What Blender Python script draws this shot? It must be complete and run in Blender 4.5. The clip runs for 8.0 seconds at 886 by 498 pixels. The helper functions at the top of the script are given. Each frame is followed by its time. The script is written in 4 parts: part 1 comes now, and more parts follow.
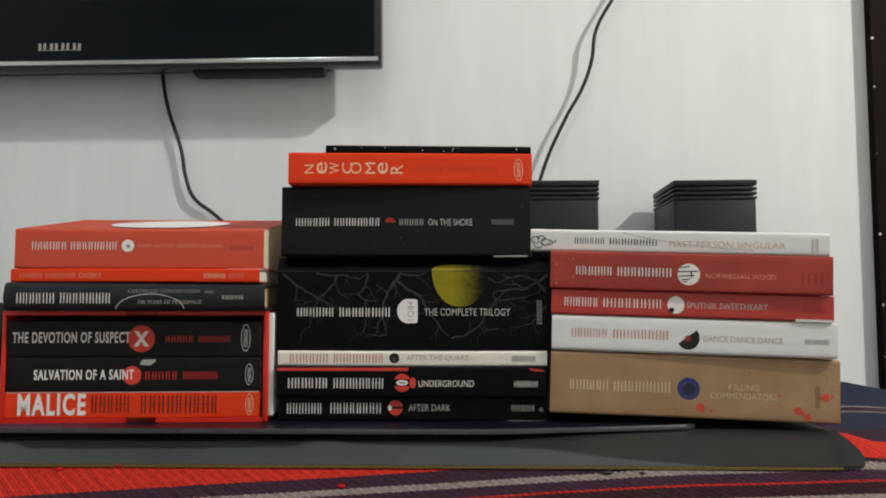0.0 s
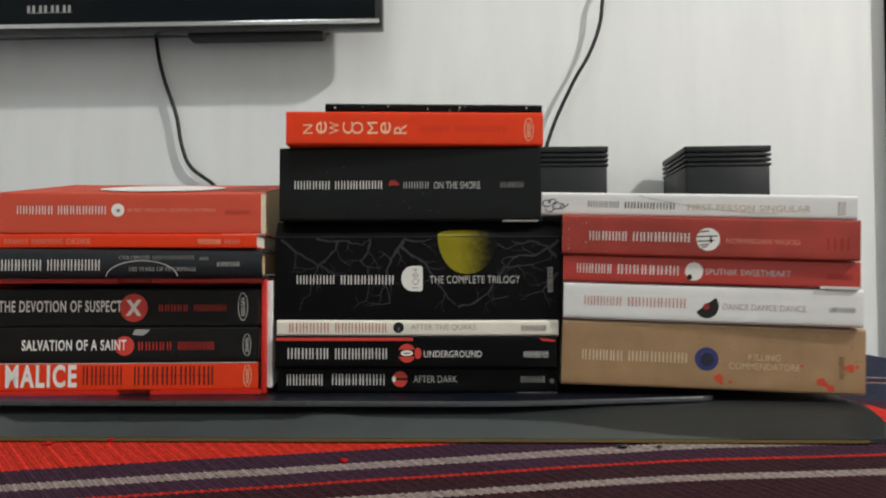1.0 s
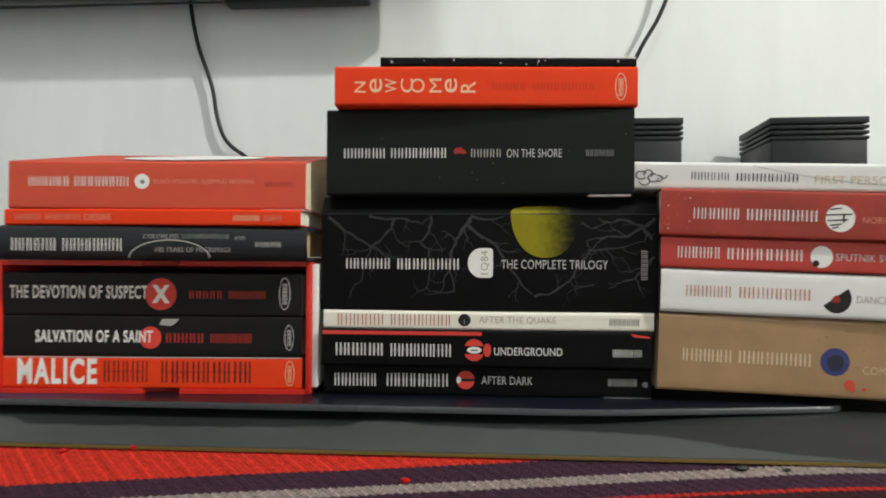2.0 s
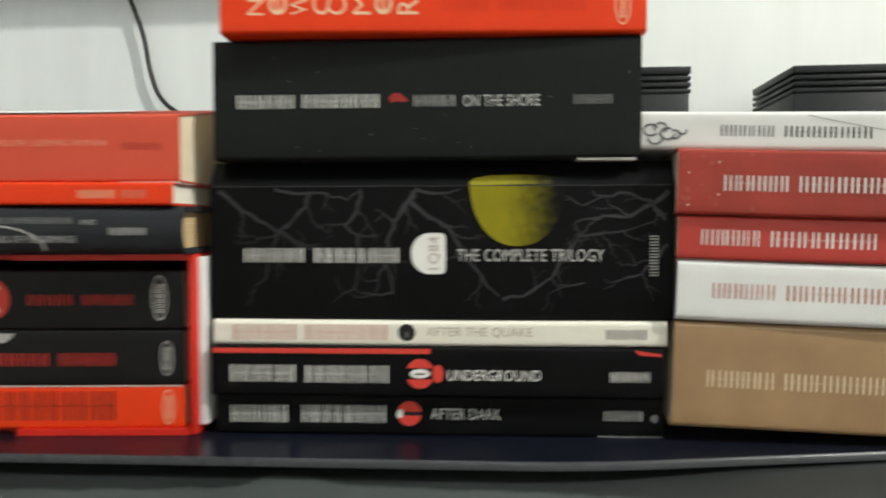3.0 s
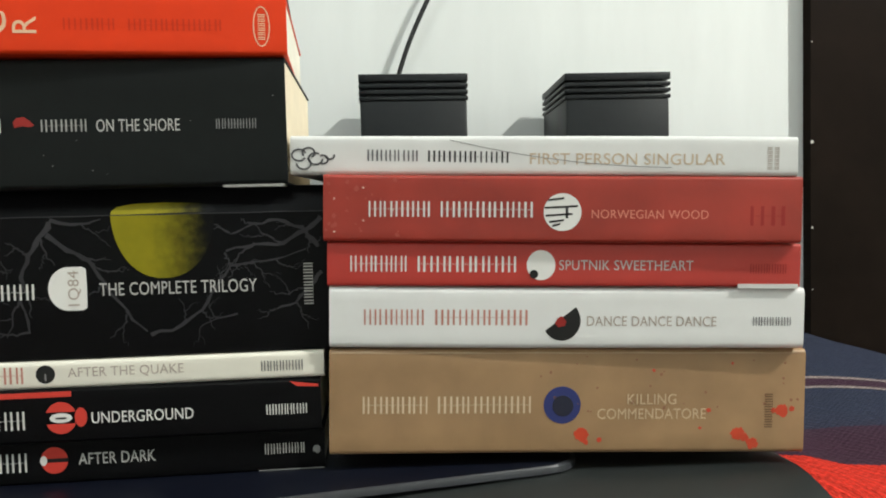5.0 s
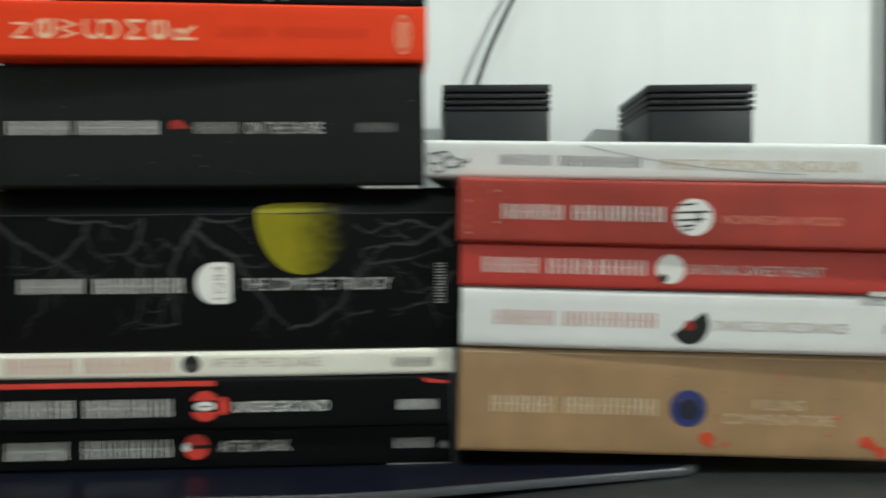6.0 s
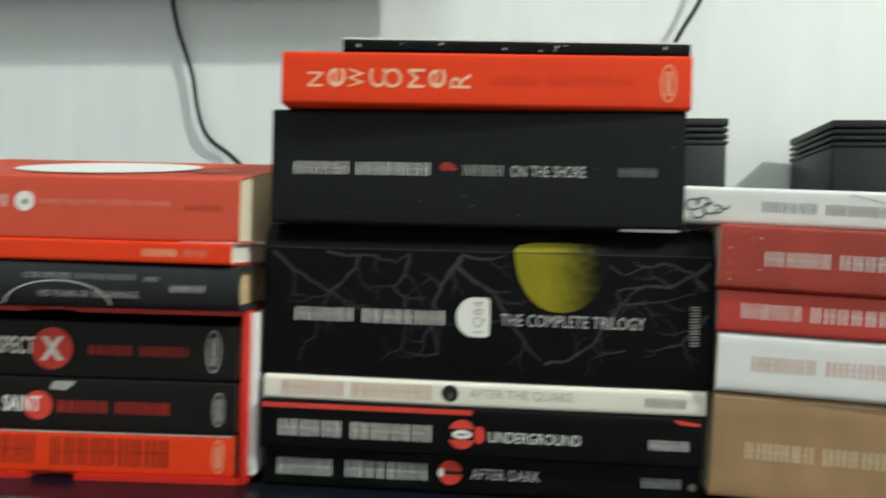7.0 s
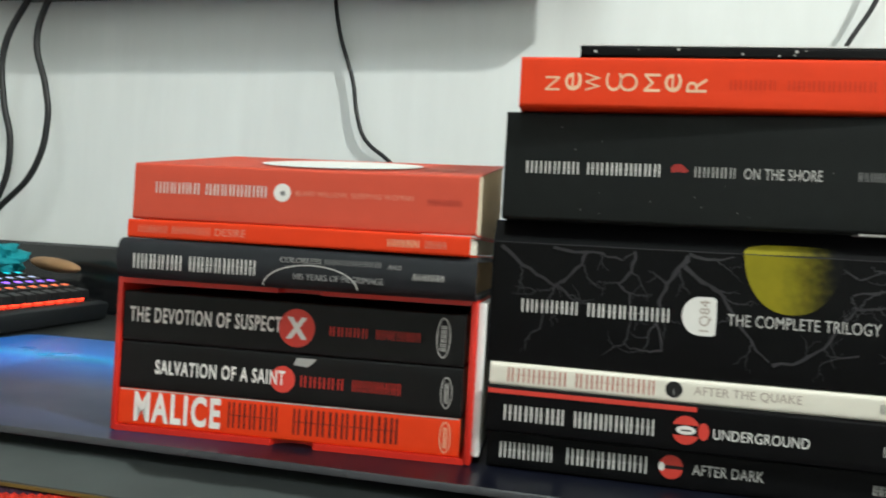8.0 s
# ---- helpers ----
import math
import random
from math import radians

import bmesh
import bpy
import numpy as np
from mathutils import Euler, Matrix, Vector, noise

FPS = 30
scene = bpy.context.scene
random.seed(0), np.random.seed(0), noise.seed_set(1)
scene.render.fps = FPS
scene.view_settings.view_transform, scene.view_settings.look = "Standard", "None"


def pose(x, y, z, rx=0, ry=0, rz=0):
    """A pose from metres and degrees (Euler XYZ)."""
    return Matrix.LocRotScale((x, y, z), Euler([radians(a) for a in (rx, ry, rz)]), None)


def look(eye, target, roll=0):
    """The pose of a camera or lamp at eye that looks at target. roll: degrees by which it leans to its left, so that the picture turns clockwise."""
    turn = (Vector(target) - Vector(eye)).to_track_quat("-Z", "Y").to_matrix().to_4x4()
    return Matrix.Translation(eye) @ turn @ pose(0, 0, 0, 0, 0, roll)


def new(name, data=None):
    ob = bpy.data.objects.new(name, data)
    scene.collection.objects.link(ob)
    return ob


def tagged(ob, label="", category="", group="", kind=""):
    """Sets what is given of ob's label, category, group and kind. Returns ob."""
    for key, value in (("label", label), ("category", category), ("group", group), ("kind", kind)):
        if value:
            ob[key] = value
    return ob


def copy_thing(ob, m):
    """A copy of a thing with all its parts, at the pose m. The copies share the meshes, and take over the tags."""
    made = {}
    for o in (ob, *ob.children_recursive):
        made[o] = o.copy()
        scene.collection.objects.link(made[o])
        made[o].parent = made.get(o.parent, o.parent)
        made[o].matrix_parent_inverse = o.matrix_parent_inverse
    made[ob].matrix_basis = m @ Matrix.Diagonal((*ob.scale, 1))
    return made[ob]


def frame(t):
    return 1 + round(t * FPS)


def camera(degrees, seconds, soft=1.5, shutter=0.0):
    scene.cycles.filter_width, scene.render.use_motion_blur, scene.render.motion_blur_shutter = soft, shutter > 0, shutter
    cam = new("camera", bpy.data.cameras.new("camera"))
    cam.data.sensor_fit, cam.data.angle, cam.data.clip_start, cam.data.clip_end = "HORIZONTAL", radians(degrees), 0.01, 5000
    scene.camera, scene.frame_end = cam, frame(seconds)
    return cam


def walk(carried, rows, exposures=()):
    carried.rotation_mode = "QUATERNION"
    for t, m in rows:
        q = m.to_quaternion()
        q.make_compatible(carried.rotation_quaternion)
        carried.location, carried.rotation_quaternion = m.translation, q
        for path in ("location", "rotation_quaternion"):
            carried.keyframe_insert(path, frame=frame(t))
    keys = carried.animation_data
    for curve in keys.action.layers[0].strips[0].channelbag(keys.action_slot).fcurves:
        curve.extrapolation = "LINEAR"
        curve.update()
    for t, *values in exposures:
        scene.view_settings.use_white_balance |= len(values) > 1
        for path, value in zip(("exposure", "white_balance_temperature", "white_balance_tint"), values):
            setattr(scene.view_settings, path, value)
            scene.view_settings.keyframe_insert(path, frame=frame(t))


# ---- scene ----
cam = camera(62.0, 8.0, soft=1.9, shutter=0.6)
PATH = [
    (0, (0.0344, -0.5489, 0.1119), (-0.0094, 1.446, 0.2476), -0.01),
    (0.2, (0.033, -0.5496, 0.1115), (-0.0062, 1.4459, 0.2392), 0.06),
    (0.5, (0.0318, -0.5532, 0.1068), (-0.0146, 1.4424, 0.2303), -0.19),
    (0.7, (0.0316, -0.5433, 0.1081), (-0.0065, 1.4535, 0.214), -0.08),
    (1, (0.0298, -0.5224, 0.1066), (-0.0158, 1.476, 0.1729), -0.09),
    (1.2, (0.0277, -0.5072, 0.1067), (-0.0517, 1.4906, 0.1585), -0.17),
    (1.5, (0.0166, -0.4886, 0.1089), (-0.0976, 1.5079, 0.1403), 0.42),
    (1.7, (0.0059, -0.4746, 0.1061), (-0.1392, 1.5199, 0.1322), 0.38),
    (2.8, (0.0035, -0.3465, 0.1118), (-0.1116, 1.6499, 0.0824), 0.03),
    (3, (0.0214, -0.3217, 0.1163), (-0.0965, 1.6737, 0.0467), -0.10),
    (3.2, (0.0337, -0.3073, 0.1179), (-0.0612, 1.6891, 0.0434), 0.04),
    (3.5, (0.0526, -0.2948, 0.1184), (0.0093, 1.7031, 0.0373), 0.13),
    (3.8, (0.0744, -0.2891, 0.1217), (0.0965, 1.7088, 0.0336), -0.35),
    (4, (0.0864, -0.2907, 0.123), (0.148, 1.7069, 0.0473), -0.52),
    (4.2, (0.0989, -0.2929, 0.1229), (0.188, 1.7032, 0.0356), -0.80),
    (4.5, (0.1153, -0.3012, 0.1239), (0.2469, 1.6931, 0.0512), -1.42),
    (4.7, (0.1231, -0.3076, 0.1262), (0.2967, 1.6833, 0.0478), -1.62),
    (5.8, (0.1009, -0.3178, 0.1344), (0.2691, 1.6714, 0.0119), -0.81),
    (6, (0.0836, -0.3195, 0.1257), (0.1543, 1.6785, 0.0705), -0.49),
    (6.2, (0.0624, -0.3207, 0.1289), (0.0565, 1.6784, 0.071), 0.04),
    (6.5, (0.0415, -0.3218, 0.1365), (-0.0698, 1.6749, 0.1093), 0.75),
    (6.7, (0.0323, -0.3232, 0.1392), (-0.1092, 1.6717, 0.1238), 1.01),
    (7, (0.0135, -0.3328, 0.1343), (-0.1778, 1.658, 0.13), 1.44),
    (7.2, (-0.0007, -0.3382, 0.1302), (-0.2607, 1.6448, 0.1195), 1.89),
    (7.5, (-0.0237, -0.349, 0.1355), (-0.3752, 1.6195, 0.1003), 2.47),
    (7.7, (-0.0299, -0.3534, 0.1311), (-0.4605, 1.5995, 0.1058), 2.84),
    (8, (-0.0443, -0.3586, 0.126), (-0.495, 1.5899, 0.1332), 3.30),
]
walk(cam, [(t, look(eye, target, roll)) for t, eye, target, roll in PATH], exposures=((0, -0.27, 6500, 10), (1.0, -0.22, 6500, 10), (1.7, -0.05, 6500, 8), (3.0, 0.26, 6550, 4), (4.5, 0.22, 6550, 4), (6.0, 0.02, 6150, -2), (7.0, 0.10, 6250, -1), (8.0, 0.27, 6300, 1)))

# ---- world, lights ----
world = bpy.data.worlds.new("world")
scene.world = world
world.use_nodes = True
world.node_tree.nodes["Background"].inputs[0].default_value = (0.55, 0.6, 0.66, 1)
world.node_tree.nodes["Background"].inputs[1].default_value = 0.02


def area_lamp(name, eye, target, size, watts, colour):
    data = bpy.data.lights.new(name, "AREA")
    data.shape, data.size, data.energy, data.color = "DISK", size, watts, colour
    ob = new(name, data)
    ob.matrix_world = look(eye, target)
    return ob


area_lamp("wall_lamp", (2.30, -0.92, 2.22), (0.0, 0.1, 0.1), 0.11, 84, (1.0, 0.97, 0.93))
# Added fill standing in for ceiling bounce; not a lamp of the room.
area_lamp("bounce_fill", (-0.2, -1.2, 2.22), (0.0, 0.2, 0.1), 0.7, 13, (0.93, 0.98, 1.0))

# ---- materials ----


def material(name, colour, rough=0.5, spec=0.5, grain=0.06, scale=60.0, bump=0.08, metal=0.0, coat=0.0, blotch=8.0):
    """A surface whose colour and gloss vary at two scales, with a fine relief."""
    m = bpy.data.materials.new(name)
    m.use_nodes = True
    nt = m.node_tree
    b = nt.nodes["Principled BSDF"]
    tc = nt.nodes.new("ShaderNodeTexCoord")
    n1 = nt.nodes.new("ShaderNodeTexNoise")
    n1.inputs["Scale"].default_value, n1.inputs["Detail"].default_value = scale, 6
    n2 = nt.nodes.new("ShaderNodeTexNoise")
    n2.inputs["Scale"].default_value, n2.inputs["Detail"].default_value = blotch, 4
    for n in (n1, n2):
        nt.links.new(tc.outputs["Object"], n.inputs["Vector"])
    add = nt.nodes.new("ShaderNodeMath")
    add.operation = "ADD"
    nt.links.new(n1.outputs[0], add.inputs[0])
    nt.links.new(n2.outputs[0], add.inputs[1])
    ramp = nt.nodes.new("ShaderNodeMapRange")
    ramp.inputs["From Min"].default_value, ramp.inputs["From Max"].default_value = 0.6, 1.4
    ramp.inputs["To Min"].default_value, ramp.inputs["To Max"].default_value = 1 - grain, 1 + grain
    nt.links.new(add.outputs[0], ramp.inputs["Value"])
    mul = nt.nodes.new("ShaderNodeVectorMath")
    mul.operation = "SCALE"
    mul.inputs[0].default_value = colour
    nt.links.new(ramp.outputs[0], mul.inputs["Scale"])
    nt.links.new(mul.outputs[0], b.inputs["Base Color"])
    r2 = nt.nodes.new("ShaderNodeMapRange")
    r2.inputs["From Min"].default_value, r2.inputs["From Max"].default_value = 0.3, 0.7
    r2.inputs["To Min"].default_value, r2.inputs["To Max"].default_value = max(0.02, rough - 0.07), min(1, rough + 0.07)
    nt.links.new(n2.outputs[0], r2.inputs["Value"])
    nt.links.new(r2.outputs[0], b.inputs["Roughness"])
    b.inputs["Specular IOR Level"].default_value = spec
    b.inputs["Metallic"].default_value = metal
    b.inputs["Coat Weight"].default_value = coat
    b.inputs["Coat Roughness"].default_value = 0.25
    if bump:
        bp = nt.nodes.new("ShaderNodeBump")
        bp.inputs["Strength"].default_value, bp.inputs["Distance"].default_value = bump, 0.001
        nt.links.new(n1.outputs[0], bp.inputs["Height"])
        nt.links.new(bp.outputs[0], b.inputs["Normal"])
    return m


def paper_edges(name, colour):
    """Cut page edges: fine uneven lines along the leaves."""
    m = material(name, colour, 0.85, 0.2, 0.08, 90, 0)
    nt = m.node_tree
    b = nt.nodes["Principled BSDF"]
    tc = nt.nodes.new("ShaderNodeTexCoord")
    mp = nt.nodes.new("ShaderNodeMapping")
    mp.inputs["Scale"].default_value = (6, 6, 2600)
    n = nt.nodes.new("ShaderNodeTexNoise")
    n.inputs["Scale"].default_value, n.inputs["Detail"].default_value = 1.0, 3
    nt.links.new(tc.outputs["Object"], mp.inputs["Vector"])
    nt.links.new(mp.outputs[0], n.inputs["Vector"])
    bp = nt.nodes.new("ShaderNodeBump")
    bp.inputs["Strength"].default_value, bp.inputs["Distance"].default_value = 0.5, 0.0006
    nt.links.new(n.outputs[0], bp.inputs["Height"])
    nt.links.new(bp.outputs[0], b.inputs["Normal"])
    return m


def glow(name, colour, strength):
    m = bpy.data.materials.new(name)
    m.use_nodes = True
    b = m.node_tree.nodes["Principled BSDF"]
    b.inputs["Base Color"].default_value = (*colour, 1)
    b.inputs["Emission Color"].default_value = (*colour, 1)
    b.inputs["Emission Strength"].default_value = strength
    return m


WALL = material("wall_paint", (0.77, 0.79, 0.78), 0.6, 0.3, 0.05, 14, 0.25, blotch=2.2)
for node in [n for n in WALL.node_tree.nodes if n.bl_idname == "ShaderNodeTexNoise"]:
    streak = WALL.node_tree.nodes.new("ShaderNodeMapping")
    streak.inputs["Scale"].default_value = (2.6, 1.0, 0.45)
    WALL.node_tree.links.new(node.inputs["Vector"].links[0].from_socket, streak.inputs["Vector"])
    WALL.node_tree.links.new(streak.outputs[0], node.inputs["Vector"])
CEILING = material("ceiling_paint", (0.8, 0.8, 0.78), 0.8, 0.2, 0.03, 20, 0.1)
FLOOR = material("floor_tile", (0.45, 0.4, 0.34), 0.35, 0.4, 0.08, 6, 0.05)
DARK_WOOD = material("dark_wood", (0.011, 0.007, 0.005), 0.65, 0.05, 0.35, 30, 0.3)
PAINT_FLECK = material("paint_fleck", (0.72, 0.71, 0.66), 0.7, 0.2)
BLACK = material("black_cover", (0.0032, 0.0032, 0.0038), 0.48, 0.10, 0.25, 70, 0.05)
BOXED_BLACK = material("satin_black_cover", (0.0065, 0.0065, 0.0068), 0.42, 0.2, 0.2, 70, 0.05)
CHARCOAL = material("charcoal_cover", (0.0095, 0.0112, 0.0112), 0.55, 0.13, 0.12, 120, 0.06)
SLATE = material("slate_cover", (0.021, 0.023, 0.027), 0.55, 0.16, 0.12, 110, 0.06)
RED = material("orange_red_cover", (0.74, 0.046, 0.008), 0.45, 0.22, 0.06, 80, 0.04)
DEEP_RED = material("bright_red_case", (0.60, 0.022, 0.012), 0.4, 0.45, 0.10, 60, 0.05)
CORAL = material("coral_red_cover", (0.58, 0.072, 0.036), 0.45, 0.4, 0.05, 90, 0.04)
MAROON = material("worn_maroon_cover", (0.32, 0.032, 0.020), 0.38, 0.45, 0.26, 40, 0.08, blotch=22)
CRIMSON = material("crimson_cover", (0.45, 0.038, 0.028), 0.4, 0.45, 0.08, 60, 0.05)
WHITE = material("white_cover", (0.74, 0.74, 0.73), 0.4, 0.4, 0.05, 60, 0.05)
CREAM = material("cream_cover", (0.76, 0.73, 0.64), 0.45, 0.4, 0.05, 60, 0.05)
KRAFT = material("kraft_brown_cover", (0.35, 0.215, 0.110), 0.42, 0.4, 0.24, 45, 0.08)
PAGES = paper_edges("page_edges", (0.70, 0.61, 0.46))
PAGES_TAN = paper_edges("tan_page_edges", (0.55, 0.40, 0.22))
PAGES_PALE = paper_edges("pale_page_edges", (0.74, 0.70, 0.60))
P_WHITE = material("white_print", (0.78, 0.77, 0.74), 0.5, 0.3, 0.04, 80, 0)
P_SOFT = material("soft_white_print", (0.50, 0.49, 0.47), 0.5, 0.3, 0.06, 80, 0)
P_MID = material("mid_grey_print", (0.36, 0.355, 0.34), 0.5, 0.3, 0.06, 80, 0)
P_GREY = material("grey_print", (0.22, 0.22, 0.22), 0.5, 0.3, 0.1, 80, 0)
P_DIM = material("dim_print", (0.10, 0.10, 0.105), 0.5, 0.3, 0.1, 80, 0)
P_BLACK = material("black_print", (0.012, 0.012, 0.012), 0.5, 0.3, 0.1, 80, 0)
P_RED = material("red_print", (0.62, 0.05, 0.035), 0.45, 0.35, 0.06, 80, 0)
P_DARKRED = material("dark_red_print", (0.30, 0.022, 0.018), 0.5, 0.3, 0.1, 80, 0)
P_BURGUNDY = material("burgundy_print", (0.085, 0.012, 0.01), 0.5, 0.3, 0.1, 80, 0)
P_ROSE = material("rose_print", (0.62, 0.43, 0.36), 0.5, 0.3, 0.06, 80, 0)
P_PINK = material("pink_print", (0.66, 0.24, 0.17), 0.5, 0.3, 0.06, 80, 0)
P_TAUPE = material("taupe_print", (0.42, 0.36, 0.31), 0.5, 0.3, 0.06, 80, 0)
P_BEIGE = material("beige_print", (0.56, 0.44, 0.31), 0.5, 0.3, 0.06, 80, 0)
P_SAND = material("sand_print", (0.56, 0.42, 0.27), 0.5, 0.3, 0.06, 80, 0)
P_PEACH = material("peach_print", (0.80, 0.52, 0.34), 0.5, 0.3, 0.05, 80, 0)
P_NAVY = material("navy_print", (0.032, 0.042, 0.16), 0.45, 0.3, 0.12, 80, 0)
P_NAME = material("name_print", (0.70, 0.69, 0.66), 0.5, 0.3, 0.05, 80, 0)
P_ROSEDEEP = material("deep_rose_print", (0.50, 0.22, 0.17), 0.5, 0.3, 0.06, 80, 0)
P_PALESAND = material("pale_sand_print", (0.66, 0.54, 0.38), 0.5, 0.3, 0.06, 80, 0)
P_REDNAME = material("red_name_print", (0.48, 0.030, 0.022), 0.5, 0.3, 0.06, 80, 0)
P_UMBER = material("umber_print", (0.17, 0.095, 0.05), 0.5, 0.3, 0.1, 80, 0)
P_RUBBED = material("rubbed_maroon", (0.40, 0.085, 0.065), 0.6, 0.2, 0.1, 80, 0)
P_SPECK = material("faint_speck_print", (0.27, 0.125, 0.07), 0.5, 0.3, 0.1, 80, 0)
P_EDGELIGHT = material("kraft_edge_highlight", (0.50, 0.37, 0.24), 0.6, 0.2, 0.1, 80, 0)
P_FAINT = material("faint_red_print", (0.60, 0.034, 0.007), 0.45, 0.25, 0.06, 80, 0)
P_INK = material("dark_ink_print", (0.02, 0.022, 0.04), 0.5, 0.3, 0.1, 80, 0)
P_BRANCH = material("branch_print", (0.033, 0.032, 0.036), 0.45, 0.25, 0.2, 120, 0)
P_BLOOD = material("splash_print", (0.55, 0.06, 0.025), 0.4, 0.4, 0.15, 120, 0)
STICKER = material("white_sticker", (0.62, 0.62, 0.6), 0.5, 0.3, 0.06, 80, 0)
PLASTIC = material("black_plastic", (0.010, 0.012, 0.014), 0.45, 0.3, 0.12, 150, 0.06)
KEYCAP = material("keycap_plastic", (0.012, 0.012, 0.013), 0.45, 0.4, 0.1, 150, 0.05)
SCREEN = material("television_screen", (0.003, 0.005, 0.007), 0.10, 0.12, 0.05, 3, 0)
BEZEL = material("gloss_bezel", (0.008, 0.009, 0.01), 0.15, 0.5, 0.05, 20, 0)
CHROME = material("chrome_trim", (0.55, 0.56, 0.57), 0.18, 0.5, 0.05, 30, 0, metal=1.0)
CABLE = material("cable_rubber", (0.012, 0.012, 0.013), 0.5, 0.4, 0.1, 60, 0.05)
MAT = material("black_mat_rubber", (0.031, 0.036, 0.036), 0.42, 0.4, 0.16, 35, 0.10)


def mat_tones(m):
    """The mat's two tones: a darker field towards the back with an uneven coast-like edge."""
    nt = m.node_tree
    b = nt.nodes["Principled BSDF"]
    old = b.inputs["Base Color"].links[0].from_socket
    tc = nt.nodes.new("ShaderNodeTexCoord")
    xyz = nt.nodes.new("ShaderNodeSeparateXYZ")
    nt.links.new(tc.outputs["Object"], xyz.inputs[0])
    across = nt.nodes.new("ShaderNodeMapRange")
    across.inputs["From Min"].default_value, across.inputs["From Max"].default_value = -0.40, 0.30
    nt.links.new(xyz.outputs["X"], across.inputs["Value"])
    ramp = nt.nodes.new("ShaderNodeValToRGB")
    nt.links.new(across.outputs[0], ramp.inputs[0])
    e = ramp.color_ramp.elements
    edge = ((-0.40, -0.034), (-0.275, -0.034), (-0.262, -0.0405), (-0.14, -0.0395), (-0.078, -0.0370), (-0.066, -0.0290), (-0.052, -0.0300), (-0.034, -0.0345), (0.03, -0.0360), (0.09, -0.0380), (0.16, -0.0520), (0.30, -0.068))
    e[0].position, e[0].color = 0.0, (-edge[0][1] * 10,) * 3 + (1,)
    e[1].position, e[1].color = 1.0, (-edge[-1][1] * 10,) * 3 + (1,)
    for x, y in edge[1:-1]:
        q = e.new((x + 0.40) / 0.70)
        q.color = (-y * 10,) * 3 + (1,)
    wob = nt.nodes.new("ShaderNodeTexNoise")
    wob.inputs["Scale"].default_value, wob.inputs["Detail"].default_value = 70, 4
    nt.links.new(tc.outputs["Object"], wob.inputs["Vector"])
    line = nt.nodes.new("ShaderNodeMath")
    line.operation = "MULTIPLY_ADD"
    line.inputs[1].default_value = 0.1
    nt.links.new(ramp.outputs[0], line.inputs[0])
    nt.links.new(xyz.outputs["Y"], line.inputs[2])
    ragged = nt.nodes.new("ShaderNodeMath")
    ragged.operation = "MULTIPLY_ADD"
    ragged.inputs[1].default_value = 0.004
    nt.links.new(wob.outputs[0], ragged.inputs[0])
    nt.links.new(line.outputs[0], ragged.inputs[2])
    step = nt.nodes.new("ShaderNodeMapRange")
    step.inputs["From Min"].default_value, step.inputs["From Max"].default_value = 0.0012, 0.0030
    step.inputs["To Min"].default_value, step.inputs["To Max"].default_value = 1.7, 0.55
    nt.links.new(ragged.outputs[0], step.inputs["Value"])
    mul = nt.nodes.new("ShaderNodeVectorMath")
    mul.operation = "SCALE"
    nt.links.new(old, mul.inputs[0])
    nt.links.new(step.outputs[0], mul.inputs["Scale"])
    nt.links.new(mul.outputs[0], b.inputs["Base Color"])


mat_tones(MAT)
EDGE_YELLOW = material("ochre_edge", (0.12, 0.075, 0.015), 0.6, 0.3)
RIM = material("clear_grey_rim", (0.035, 0.037, 0.042), 0.3, 0.35, 0.15, 40, 0.05)
TEAL = material("teal_fabric", (0.02, 0.26, 0.30), 0.8, 0.2, 0.25, 45, 0.4)
TAN = material("tan_wood", (0.30, 0.17, 0.08), 0.5, 0.3, 0.2, 40, 0.1)


def moon_material():
    """A yellow disc that fades into the black of the cover on one side."""
    m = material("moon_print", (0.25, 0.22, 0.012), 0.42, 0.12, 0.2, 90, 0.04)
    nt = m.node_tree
    b = nt.nodes["Principled BSDF"]
    old = b.inputs["Base Color"].links[0].from_socket
    tc = nt.nodes.new("ShaderNodeTexCoord")
    xyz = nt.nodes.new("ShaderNodeSeparateXYZ")
    nt.links.new(tc.outputs["Object"], xyz.inputs[0])
    n = nt.nodes.new("ShaderNodeTexNoise")
    n.inputs["Scale"].default_value, n.inputs["Detail"].default_value = 260, 4
    nt.links.new(tc.outputs["Object"], n.inputs["Vector"])
    ma = nt.nodes.new("ShaderNodeMath")
    ma.operation = "MULTIPLY_ADD"
    ma.inputs[1].default_value = 0.014
    nt.links.new(n.outputs[0], ma.inputs[0])
    nt.links.new(xyz.outputs["X"], ma.inputs[2])
    mr = nt.nodes.new("ShaderNodeMapRange")
    mr.interpolation_type = "SMOOTHSTEP"
    mr.inputs["From Min"].default_value, mr.inputs["From Max"].default_value = 0.034, 0.061
    nt.links.new(ma.outputs[0], mr.inputs["Value"])
    mix = nt.nodes.new("ShaderNodeMix")
    mix.data_type = "RGBA"
    nt.links.new(mr.outputs[0], mix.inputs["Factor"])
    nt.links.new(old, mix.inputs["A"])
    mix.inputs["B"].default_value = (0.0036, 0.0036, 0.0042, 1)
    nt.links.new(mix.outputs["Result"], b.inputs["Base Color"])
    return m


MOON = moon_material()


